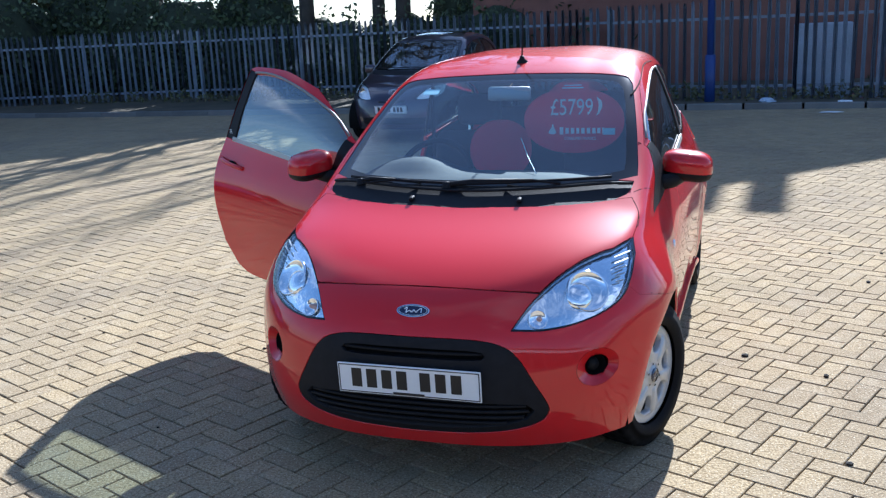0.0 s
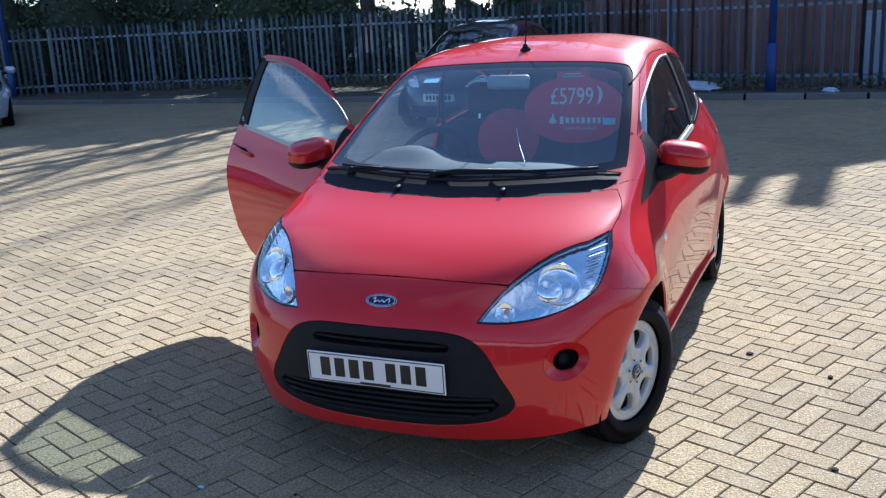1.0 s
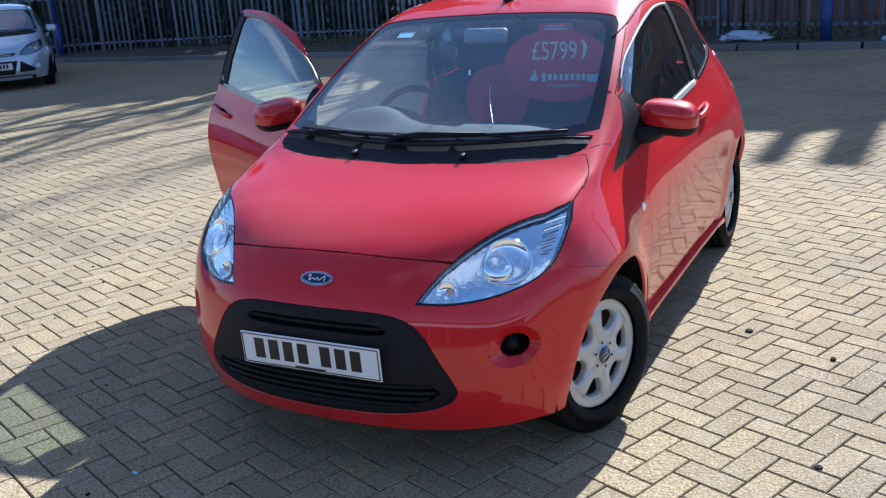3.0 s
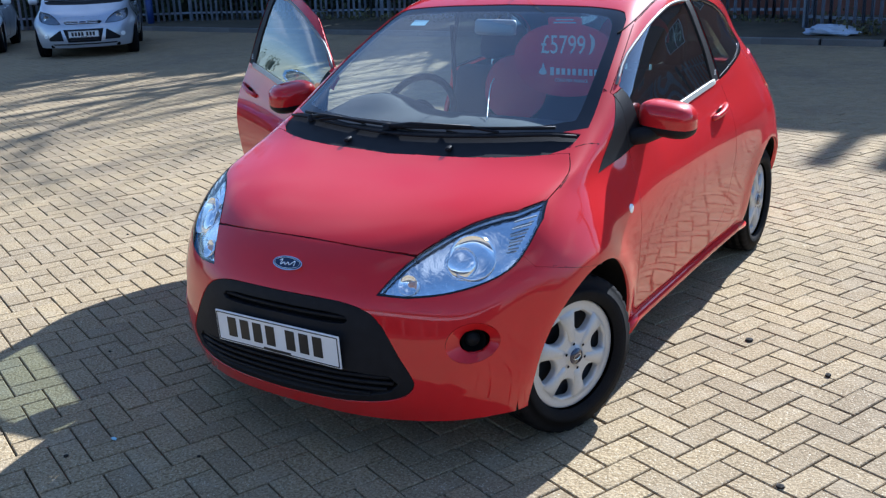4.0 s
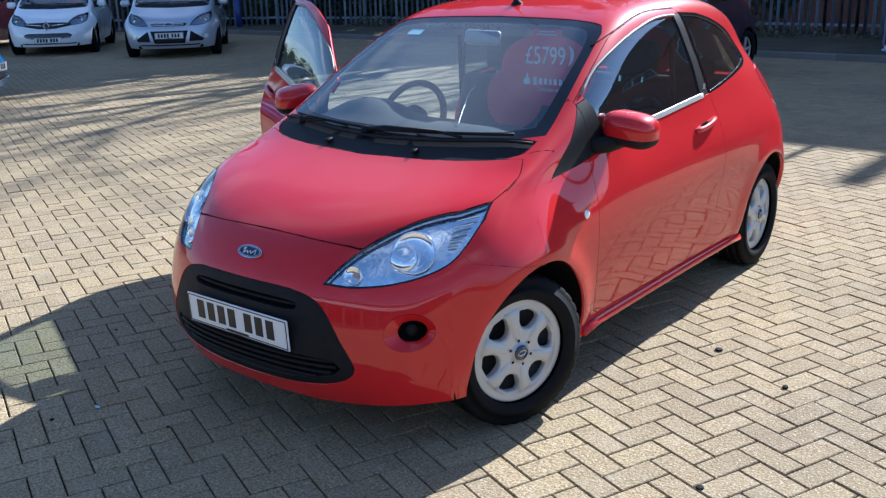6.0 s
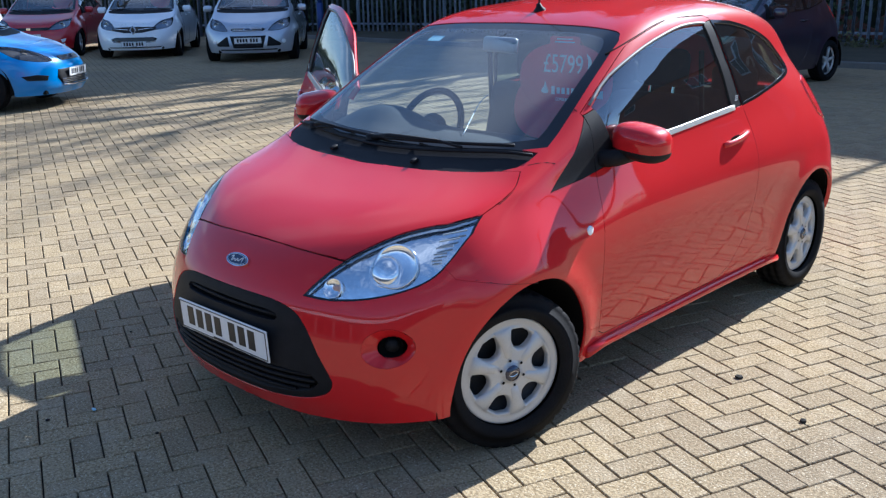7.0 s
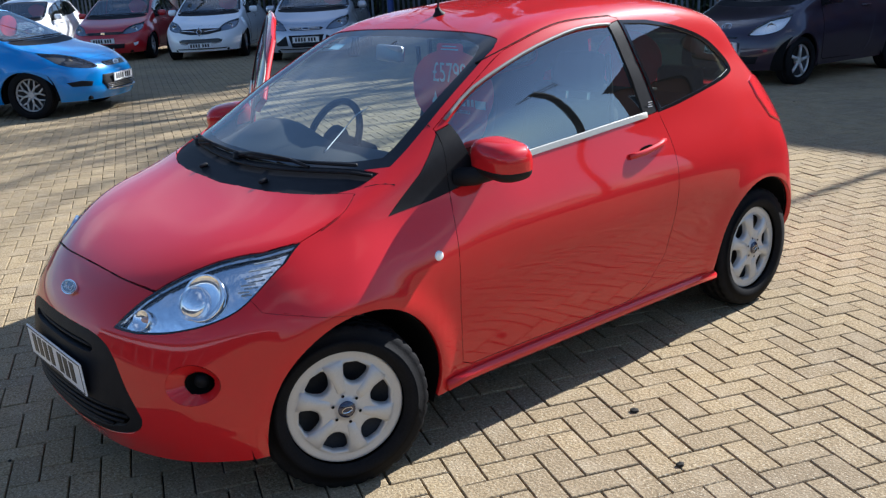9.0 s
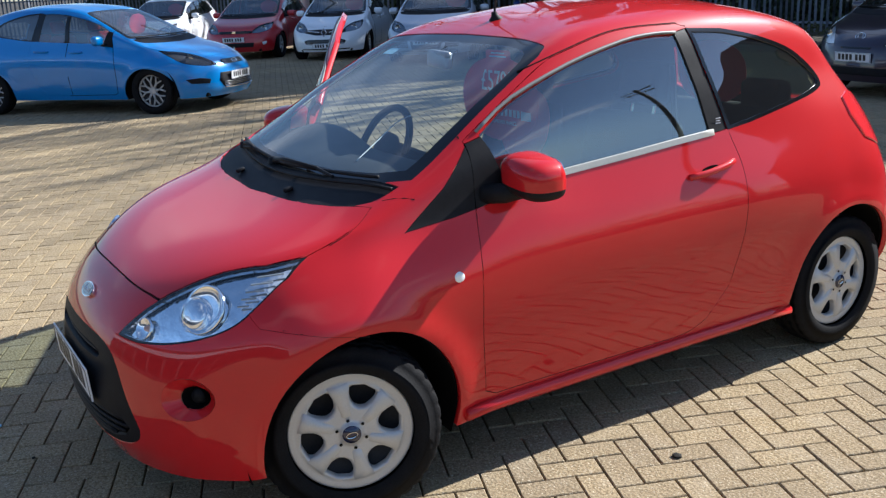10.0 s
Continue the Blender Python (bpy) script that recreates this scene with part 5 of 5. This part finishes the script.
tagged(part("planting_bed", bed, EARTH, None, "", True), "dark soil strip with leaf litter under the fence", "soil", kind="structure")
kerb = tagged(empty("kerb"), "pale concrete kerb along the soil strip", "kerb", kind="structure")
ks = bpy.data.meshes.new("kerb_stone")
kb = box((.905, .125, .16), (0, 0, .02), .012)
kb.to_mesh(ks)
kb.free()
ks.materials.append(CONCRETE)
for (x0, y0), (x1, y1) in zip(kerb_line, kerb_line[1:]):
    run, turn = math.hypot(x1 - x0, y1 - y0), math.degrees(math.atan2(y1 - y0, x1 - x0))
    count = round(run / .915)
    for i in range(count):
        t = (i + .5) / count
        o = new("kerb_stone", ks)
        o.parent = kerb
        o.matrix_basis = pose(x0 + (x1 - x0) * t, y0 + (y1 - y0) * t, random.uniform(-.004, .004), 0, 0, turn)

# ---- trees, ivy and buildings behind the fence ----
BARK = material("dark_bark", (0.06, 0.05, 0.04), 0.9, 0, 0.35, 6, 60, bump=0.6)
LEAF = material("dark_ivy_leaf", (0.055, 0.078, 0.032), 0.55, 0, 0.45, 1.5, 50, per="island", second=(0.09, 0.12, 0.045))
# darker than the leaves: the shade inside the hedge as a colour
HEDGESHADE = material("hedge_shade", (0.03, 0.038, 0.02), 0.9, 0, 0.5, 4, 30, bump=0.8)
GRASS = material("rough_grass", (0.06, 0.075, 0.025), 0.8, 0, 0.4, 2, 60, per="island", second=(0.16, 0.15, 0.06))
BRICK = material("red_brown_brick", (0.20, 0.085, 0.06), 0.85, 0, 0.3, 2.5, 60, bump=0.4)
ROOF = material("dark_roof_tile", (0.07, 0.05, 0.045), 0.8, 0, 0.3, 3, 60, bump=0.4)


def grow(bm, rng, at, way, length, r, depth, ends):
    mid = at + way * length * .5 + Vector((rng.uniform(-.1, .1), rng.uniform(-.1, .1), 0)) * length * .4
    end = at + way * length + Vector((rng.uniform(-.1, .1), rng.uniform(-.1, .1), .05)) * length
    tube([at, mid, end], r, 6 if depth > 2 else (4 if depth > 0 else 3), bm, taper=r * .62)
    if depth == 0:
        ends.append(end)
        return
    for k in range(rng.choice((2, 3, 3)) if depth > 1 else 3):
        side = Vector((rng.uniform(-1, 1), rng.uniform(-1, 1), rng.uniform(-.15, .7)))
        grow(bm, rng, at.lerp(end, rng.uniform(.55, 1)) if k else end, (way * .75 + side * .62).normalized(), length * rng.uniform(.58, .8), r * .55, depth - 1, ends)


def bare_tree(x, y, h, seed):
    rng = random.Random(seed)
    ob = tagged(empty("tree", pose(x, y, 0)), "tall leafless tree with thin dark branches behind the fence", "tree", "trees behind the fence")
    trunk = bmesh.new()
    tube([(0, 0, -.1), (.05, .03, h * .25), (rng.uniform(-.2, .2), rng.uniform(-.2, .2), h * .5), (rng.uniform(-.4, .4), rng.uniform(-.3, .3), h * .8)], h * .016, 10, trunk, taper=h * .006)
    part("trunk", trunk, BARK, ob, "", True)
    limbs, ends = bmesh.new(), []
    for k in range(6):
        a = 2 * math.pi * k / 6 * 2.3 + rng.uniform(-.4, .4)
        grow(limbs, rng, Vector((0, 0, h * (.28 + .07 * k))), Vector((math.cos(a) * .6, math.sin(a) * .6, 1)).normalized(), h * .20, h * .0065, 4, ends)
    part("crown", limbs, BARK, ob, "bare branches and twigs")
    return ob


for i, (x, y, h) in enumerate([(-4.6, 17.6, 11.0), (-7.1, 16.9, 13.5), (-7.9, 17.3, 12.0), (-9.7, 17.0, 14.0), (-11.8, 17.8, 12.5), (-14.2, 17.2, 14.0), (-17.6, 17.6, 13.0), (-21.5, 16.5, 13.5), (-26, 14.0, 12.0)]):
    bare_tree(x, y, h, 40 + i)


def leafy(name, label, spots, count, size, seed, mat, cat):
    """A mass of small leaves spread through rounded clumps, as one mesh."""
    rng = np.random.default_rng(seed)
    co, fs = [], []
    for (cx, cy, cz, rx, ry, rz) in spots:
        n = int(count * rx * rz)
        d = rng.normal(size=(n, 3))
        d /= np.linalg.norm(d, axis=1, keepdims=True)
        r = rng.uniform(.35, 1, (n, 1)) ** .5 * (1 + .25 * np.sin(d[:, :1] * 7 + cx) * np.cos(d[:, 2:] * 6 + cy))
        p = d * r * (rx, ry, rz) + (cx, cy, cz)
        p = p[p[:, 2] > .1]
        n = len(p)
        u = rng.normal(size=(n, 3))
        u /= np.linalg.norm(u, axis=1, keepdims=True)
        w = np.cross(u, rng.normal(size=(n, 3)))
        w /= np.linalg.norm(w, axis=1, keepdims=True)
        s = size * rng.uniform(.6, 1.5, (n, 1))
        k = len(co)
        quad = np.stack([p - u * s, p + w * s * .55, p + u * s, p - w * s * .55], axis=1).reshape(-1, 3)
        fs += [(k + 4 * i, k + 4 * i + 1, k + 4 * i + 2, k + 4 * i + 3) for i in range(n)]
        co += quad.tolist()
    me = bpy.data.meshes.new(name)
    me.from_pydata(co, [], fs)
    return tagged(link(name, me, mat), label, cat, kind="stuff")


rs = random.Random(5)
clumps = []
for k in range(30):
    x = -26 + k * .83
    clumps.append((x, (16.8 if x > -17 else 15.2 + (x + 17) * .62) + rs.uniform(.1, .4), .9, .8, .5, 1.2))
for k in range(26):
    x = -25 + k * .92
    y = 16.9 + rs.uniform(-.2, .9) if x > -17 else 15.0 + (x + 17) * .62 + rs.uniform(.3, 1.2)
    clumps.append((x, y, rs.uniform(.8, 2.2), rs.uniform(.8, 1.4), rs.uniform(.5, .9), rs.uniform(.9, 2.0)))
for k in range(9):
    clumps.append((-22 + k * 2.3 + rs.uniform(-.6, .6), 18.6 + rs.uniform(-.4, .8) - max(0, -17 + 22 - k * 2.3) * .3, rs.uniform(4.6, 6.2), rs.uniform(1.3, 1.9), 1.1, rs.uniform(1.8, 2.5)))
for k in range(16):
    t = k / 15
    clumps.append((-30 + 13 * t, 7.2 + 8.6 * t + 1.2, rs.uniform(1.0, 1.6), 1.2, .7, rs.uniform(1.4, 2.0)))
    clumps.append((-31 + 14 * t, 8.6 + 8.8 * t + 1.2, rs.uniform(3.2, 4.4), 1.4, .9, rs.uniform(1.6, 2.2)))
for k in range(17):
    t = k / 16
    x = -33 + 23.5 * t
    y = 17.3 if x > -17 else 16.2 + (x + 17) * .64
    clumps.append((x + rs.uniform(-.4, .4), y + rs.uniform(.2, 1.0), rs.uniform(5.0, 5.8), rs.uniform(1.3, 1.8), 1.0, rs.uniform(1.6, 2.1)))
    clumps.append((x + .7 + rs.uniform(-.4, .4), y + rs.uniform(.3, 1.2), rs.uniform(6.8, 7.6), rs.uniform(1.1, 1.6), .9, rs.uniform(1.3, 1.9)))
    # higher clumps, out of view, added to cast shade round the parked cars
    if -24 < x < -9.5:
        clumps.append((x + rs.uniform(-.3, .3), y + rs.uniform(.3, .9), rs.uniform(8.6, 9.2), rs.uniform(1.3, 1.7), .9, rs.uniform(1.3, 1.6)))
    if -25 < x < -10.4:
        clumps.append((x + rs.uniform(-.2, .2), y + rs.uniform(.3, .8), rs.uniform(10.2, 10.6), rs.uniform(1.2, 1.5), .9, rs.uniform(1.2, 1.5)))
        clumps.append((x + .6, y + rs.uniform(.3, .8), rs.uniform(11.4, 11.8), rs.uniform(1.0, 1.3), .8, rs.uniform(1.0, 1.4)))
    if x < -25:
        clumps.append((x, y - .3, 1.2, 1.4, .7, 1.8))
        clumps.append((x + .5, y, 3.2, 1.4, .8, 1.8))
clumps = [c for c in clumps if not (-11.2 < c[0] < -5.9 and 1.0 < c[2] < 4)] + [(-8.7, 17.6, 5.6, 1.1, .9, 1.9)]
clumps = [c for c in clumps if c[0] > -19.5 or c[2] + c[5] < 3.2] + [(-37.5 - k * .6, 1.5 - k * 1.6, 1.1, 1.3, 1.0, 1.5) for k in range(4)]
# solid dark lumps within the clumps stand in for the hedge's inner shade
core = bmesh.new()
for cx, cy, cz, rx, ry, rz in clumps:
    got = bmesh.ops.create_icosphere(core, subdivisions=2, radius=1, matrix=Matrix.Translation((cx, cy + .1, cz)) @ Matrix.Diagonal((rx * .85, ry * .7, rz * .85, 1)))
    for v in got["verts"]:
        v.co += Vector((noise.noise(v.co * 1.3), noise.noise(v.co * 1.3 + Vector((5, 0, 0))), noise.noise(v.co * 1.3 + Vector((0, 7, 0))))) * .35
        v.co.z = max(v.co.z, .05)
tagged(part("hedge_shade_core", core, HEDGESHADE, None, "", True), "dark lumps inside the hedge, coloured for the shade among the leaves", "hedge", kind="stuff")
leafy("ivy_hedge", "dark evergreen hedge and ivy behind the fence", clumps, 700, .065, 3, LEAF, "hedge")
weeds = [(x, 12.35 + (0.25 if x > -1 else 2.4) + rs.uniform(-.1, .25), .12, rs.uniform(.2, .5), .18, rs.uniform(.10, .35)) for x in np.arange(-16, 11, .45)]
leafy("weeds", "rough grass and weeds along the foot of the fence", weeds, 1400, .035, 8, GRASS, "weeds")

house = tagged(empty("brick_building", pose(-.4, 19.5, 0)), "red-brown brick building with a dark tiled roof behind the fence", "building")
part("wall", box((9.6, 6.0, 5.4), (0, 0, 2.7)), BRICK, house)
part("wall", box((9.0, 5.4, 5.2), (9.3, .2, 2.6)), BRICK, house)


def hipped(x0, x1, y0, y1, low, high, r0, r1, ry):
    rf = bmesh.new()
    e = [rf.verts.new(p) for p in ((x0, y0, low), (x1, y0, low), (x1, y1, low), (x0, y1, low), (r0, ry, high), (r1, ry, high))]
    for f in ((0, 1, 5, 4), (1, 2, 5), (2, 3, 4, 5), (3, 0, 4), (3, 2, 1, 0)):
        rf.faces.new([e[i] for i in f])
    return rf


part("roof", hipped(-5.1, 5.1, -3.3, 3.3, 5.35, 10.0, -3.4, 1.75, -.6), ROOF, house)
part("roof", hipped(3.0, 14.1, -2.9, 3.2, 5.15, 8.85, 3.5, 12.2, -.4), ROOF, house)
for x, w in ((2.10, .36), (1.58, .24)):
    part("chimney", box((w, .4, 2.6), (x, -.7, 9.45), .02), BRICK, house)
for x in (-3.2, -1, 1.2, 3.4, 6.5, 9.5, 12.5):
    for z in (4.1,):
        y = -3.02 if x < 5 else -2.52
        wf = part("window", box((1.1, .08, 1.2), (x, y, z), .01), GREYPOST, house, "grey framed window")
        for dx in (-.26, .26):
            part("pane", box((.46, .02, 1.04), (x + dx, y - .05, z)), GLOSSBLACK, wf)
cabinet = tagged(part("cabinet", box((.95, .45, 1.25), (0, 0, .62), .02), GREYPOST, None, "", False, Matrix.Translation((2.1, 13.6, .1))), "pale grey metal cabinet behind the fence", "cabinet")
part("door_panel", box((.84, .02, 1.05), (0, -.23, .62), .008), GREYPOST, cabinet)

# litter and specks of dirt
def crumple(name, label, at, size, mat, seed):
    bm = bmesh.new()
    bmesh.ops.create_icosphere(bm, subdivisions=3, radius=1)
    for v in bm.verts:
        k = 1 + .45 * noise.noise(v.co * 2.1 + Vector((seed, 0, 0))) + .2 * noise.noise(v.co * 6 + Vector((0, seed, 0)))
        v.co = Vector((v.co.x * size[0], v.co.y * size[1], max(v.co.z, -.6) * size[2])) * k
    return tagged(part(name, bm, mat, None, "", False, Matrix.Translation(at)), label, "litter")


BAG = material("pale_plastic_bag", (0.45, 0.52, 0.62), 0.35, 0, 0.2, 5, 60)
crumple("plastic_bag", "crumpled pale plastic bag lying in the weeds by the fence", (-1.05, 12.75, .16), (.42, .16, .10), BAG, 2)
crumple("plastic_bag", "small crumpled pale bag on the soil strip", (1.2, 12.2, .12), (.12, .07, .05), BAG, 5)
crumple("paper", "scrap of white paper on the soil strip", (2.4, 12.1, .10), (.10, .05, .02), WHITEPRINT, 7)
crumple("paper", "scrap of white paper on the paving by the kerb", (2.15, 11.2, .015), (.16, .04, .012), WHITEPRINT, 9)
crumple("bottle_scrap", "scrap of green litter on the paving", (-.62, -2.0, .006), (.012, .006, .005), PALEBLUE, 11)
DIRT = material("dark_dirt", (0.02, 0.017, 0.013), 0.95, 0, 0.4)
specks = bmesh.new()
rd = random.Random(21)
spots = [(1.454, -1.195), (1.425, -.325), (1.075, -.12), (.30, -2.3), (2.1, .4), (1.75, 1.3)]
spots += [(rd.uniform(-7, 4.5), rd.uniform(-2.6, 7)) for k in range(110)]
for k, (x, y) in enumerate(spots):
    if abs(x) < .9 and -1.9 < y < 1.8:
        continue
    r = rd.uniform(.012, .017) if k < 6 else rd.uniform(.004, .010)
    got = bmesh.ops.create_icosphere(specks, subdivisions=1, radius=r, matrix=Matrix.Translation((x, y, r * .25)) @ Matrix.Diagonal((rd.uniform(.7, 1.6), rd.uniform(.7, 1.3), .6, 1)))
tagged(part("dirt_specks", specks, DIRT), "small dark crumbs of dirt scattered on the paving", "dirt", kind="stuff")

# ---- beyond the view: what the paint and glass mirror ----
SHEDWALL = material("grey_cladding", (0.05, 0.052, 0.055), 0.6, 0, 0.15, 1, 30)
# unseen building, added so that paint and glass mirror a dark front
shed = tagged(empty("mirrored_showroom", pose(9, -21, 0)), "long low unseen building, added across the yard for reflections", "building")
part("wall", box((46, 8, 4.6), (0, 0, 2.3)), SHEDWALL, shed)
part("fascia", box((46.4, .3, .9), (0, 4.16, 4.15), .03), GREYPOST, shed, "pale fascia over the glazing")
part("roof", box((46.8, 8.8, .5), (0, 0, 4.85), .05), STEEL, shed)
for k in range(18):
    glazing = part("window", box((2.3, .08, 3.3), (-22.1 + 2.6 * k, 4.03, 1.85), .01), STEEL, shed, "tall shop window")
    for dx in (-.56, .56):
        part("pane", box((1.04, .02, 3.14), (-22.1 + 2.6 * k + dx, 4.09, 1.85)), GLOSSBLACK, glazing)
pole = tagged(part("telegraph_pole", tube([(0, 0, 0), (0, 0, 9)], .14, 12, taper=.1), BARK, None, "", True, Matrix.Translation((13.8, 14.4, 0))), "wooden telegraph pole with cross arms", "pole")
for z in (8.2, 8.7):
    part("cross_arm", box((1.9, .1, .1), (0, 0, z)), BARK, pole)
    for x in (-.85, -.45, .45, .85):
        part("insulator", tube([(x, 0, z + .05), (x, 0, z + .2)], .03, 6), WHITEPRINT, pole)
for i, (x, y, h) in enumerate([(27, 4, 3.2), (28, -6, 3.4), (30, 14, 3.0), (27, 24, 3.4)]):
    leafy("far_hedge", "dark hedge beyond the yard", [(x, y, h * .35, 3.0, 6.5, h * .6)], 330, .11, 60 + i, LEAF, "hedge")

# ---- ground ----
SOIL = material("joint_sand", (0.042, 0.034, 0.025), 0.95, 0, 0.4, 3, 90, bump=0.3)


def paver_material(name, per):
    """Buff concrete with fine aggregate, sparse dark and pale grains, slow stains and a slight tone for each block."""
    m = bpy.data.materials.new(name)
    m.use_nodes = True
    n, l = m.node_tree.nodes, m.node_tree.links
    b = n["Principled BSDF"]
    b.inputs["Roughness"].default_value, b.inputs["Specular IOR Level"].default_value = 0.95, 0.06
    geo = n.new("ShaderNodeNewGeometry")

    def noise(scale, lo, hi, detail):
        t, r = n.new("ShaderNodeTexNoise"), n.new("ShaderNodeMapRange")
        t.inputs["Scale"].default_value, t.inputs["Detail"].default_value = scale, detail
        r.inputs["From Min"].default_value, r.inputs["From Max"].default_value = lo, hi
        l.new(geo.outputs["Position"], t.inputs["Vector"])
        l.new(t.outputs["Fac"], r.inputs["Value"])
        return r.outputs[0]

    def blend_in(fac, a, b_, amount):
        mix, k = n.new("ShaderNodeMix"), n.new("ShaderNodeMath")
        mix.data_type = "RGBA"
        k.operation = "MULTIPLY"
        k.inputs[1].default_value = amount
        l.new(fac, k.inputs[0])
        l.new(k.outputs[0], mix.inputs[0])
        for sock, v in ((mix.inputs[6], a), (mix.inputs[7], b_)):
            if isinstance(v, tuple):
                sock.default_value = (*v, 1)
            else:
                l.new(v, sock)
        return mix.outputs[2]
    info = n.new("ShaderNodeObjectInfo") if per == "object" else geo
    each = info.outputs["Random" if per == "object" else "Random Per Island"]
    grain = noise(95, .36, .64, 4)
    col = blend_in(grain, (.235, .174, .097), (.460, .357, .212), 1.0)
    col = blend_in(each, col, (.205, .160, .108), .45)
    col = blend_in(noise(.8, .45, .7, 5), col, (.185, .148, .108), .50)
    col = blend_in(noise(7, .5, .72, 4), col, (.41, .34, .24), .35)
    col = blend_in(noise(130, .60, .66, 2), col, (.10, .078, .05), .5)
    col = blend_in(noise(140, .61, .67, 2), col, (.70, .62, .47), .55)
    l.new(col, b.inputs["Base Color"])
    bp = n.new("ShaderNodeBump")
    bp.inputs["Strength"].default_value, bp.inputs["Distance"].default_value = 0.5, 0.003
    l.new(grain, bp.inputs["Height"])
    l.new(bp.outputs[0], b.inputs["Normal"])
    return m


PAVER = paver_material("buff_block_paver", "island")
PAVER_ONE = paver_material("buff_block_paver_single", "object")
gb = bmesh.new()
bmesh.ops.create_grid(gb, x_segments=1, y_segments=1, size=700)
tagged(part("ground", gb, SOIL, place=Matrix.Translation((0, 0, -.020))), "sandy ground under and beyond the block paving", "ground", kind="structure")
paving = tagged(empty("pavement"), "buff concrete block paving laid in herringbone, sunlit and dusty", "paving", kind="structure")
ANGLE, UNIT = radians(-22), .1005
ex, ey = np.array((math.cos(ANGLE), math.sin(ANGLE))), np.array((-math.sin(ANGLE), math.cos(ANGLE)))
origin = np.array((.952, .293))
rng = np.random.default_rng(11)


def block_verts(hx, hy):
    """A paver with worn, sloping edges: 12 corners."""
    c = .0030
    rim = [(-hx, -hy), (hx, -hy), (hx, hy), (-hx, hy)]
    inn = [(-hx + c, -hy + c), (hx - c, -hy + c), (hx - c, hy - c), (-hx + c, hy - c)]
    return [(x, y, -.03) for x, y in rim] + [(x, y, -.0028) for x, y in rim] + [(x, y, 0) for x, y in inn]


BLOCK_FACES = [(8, 9, 10, 11)] + [(a + i, a + (i + 1) % 4, b + (i + 1) % 4, b + i) for a, b in ((0, 4), (4, 8)) for i in range(4)]
flat, tall = np.array(block_verts(UNIT - .0029, UNIT / 2 - .0029)), np.array(block_verts(UNIT / 2 - .0029, UNIT - .0029))
one_meshes = []
for vv in (flat, tall):
    me = bpy.data.meshes.new("paver")
    me.from_pydata(vv.tolist(), [], BLOCK_FACES)
    me.materials.append(PAVER_ONE)
    one_meshes.append(me)
cos_, fcs = [], []
singles = 0
for j in range(-340, 340):
    for i in range(-340, 340):
        k = (i + j) % 4
        if k not in (0, 2):
            continue
        lx, ly = (i + 1, j + .5) if k == 0 else (i + .5, j + 1)
        x, y = origin + UNIT * (lx * ex + ly * ey)
        edge = np.interp(x, [p[0] for p in kerb_line], [p[1] for p in kerb_line]) + .03
        if not (-25 < x < 11 and -10 < y < edge):
            continue
        tip = rng.normal(0, .0011, 3)
        if .95 < x < 2.0 and -1.9 < y < .95 and singles < 300 or -1.9 < x < -.9 and -2.0 < y < -1.6 and singles < 300:
            o = new("paver", one_meshes[0 if k == 0 else 1])
            o.parent = paving
            o.matrix_basis = pose(x, y, tip[2] - .001, math.degrees(tip[0] * 6), math.degrees(tip[1] * 6), -22)
            singles += 1
            continue
        v = (flat if k == 0 else tall)
        z = v[:, 2] + tip[2] - .001 + v[:, 0] * tip[0] * 6 + v[:, 1] * tip[1] * 6
        base_i = 12 * len(fcs)
        cos_.append(np.column_stack([x + v[:, 0] * ex[0] + v[:, 1] * ey[0], y + v[:, 0] * ex[1] + v[:, 1] * ey[1], z]))
        fcs.append(base_i)
allv = np.concatenate(cos_)
bf = np.array(BLOCK_FACES)
allf = (np.array(fcs)[:, None, None] + bf[None]).reshape(-1, 4)
me = bpy.data.meshes.new("pavers")
me.from_pydata(allv.tolist(), [], allf.tolist())
tagged(link("pavers", me, PAVER, paving), "buff concrete pavers in herringbone", kind="stuff")
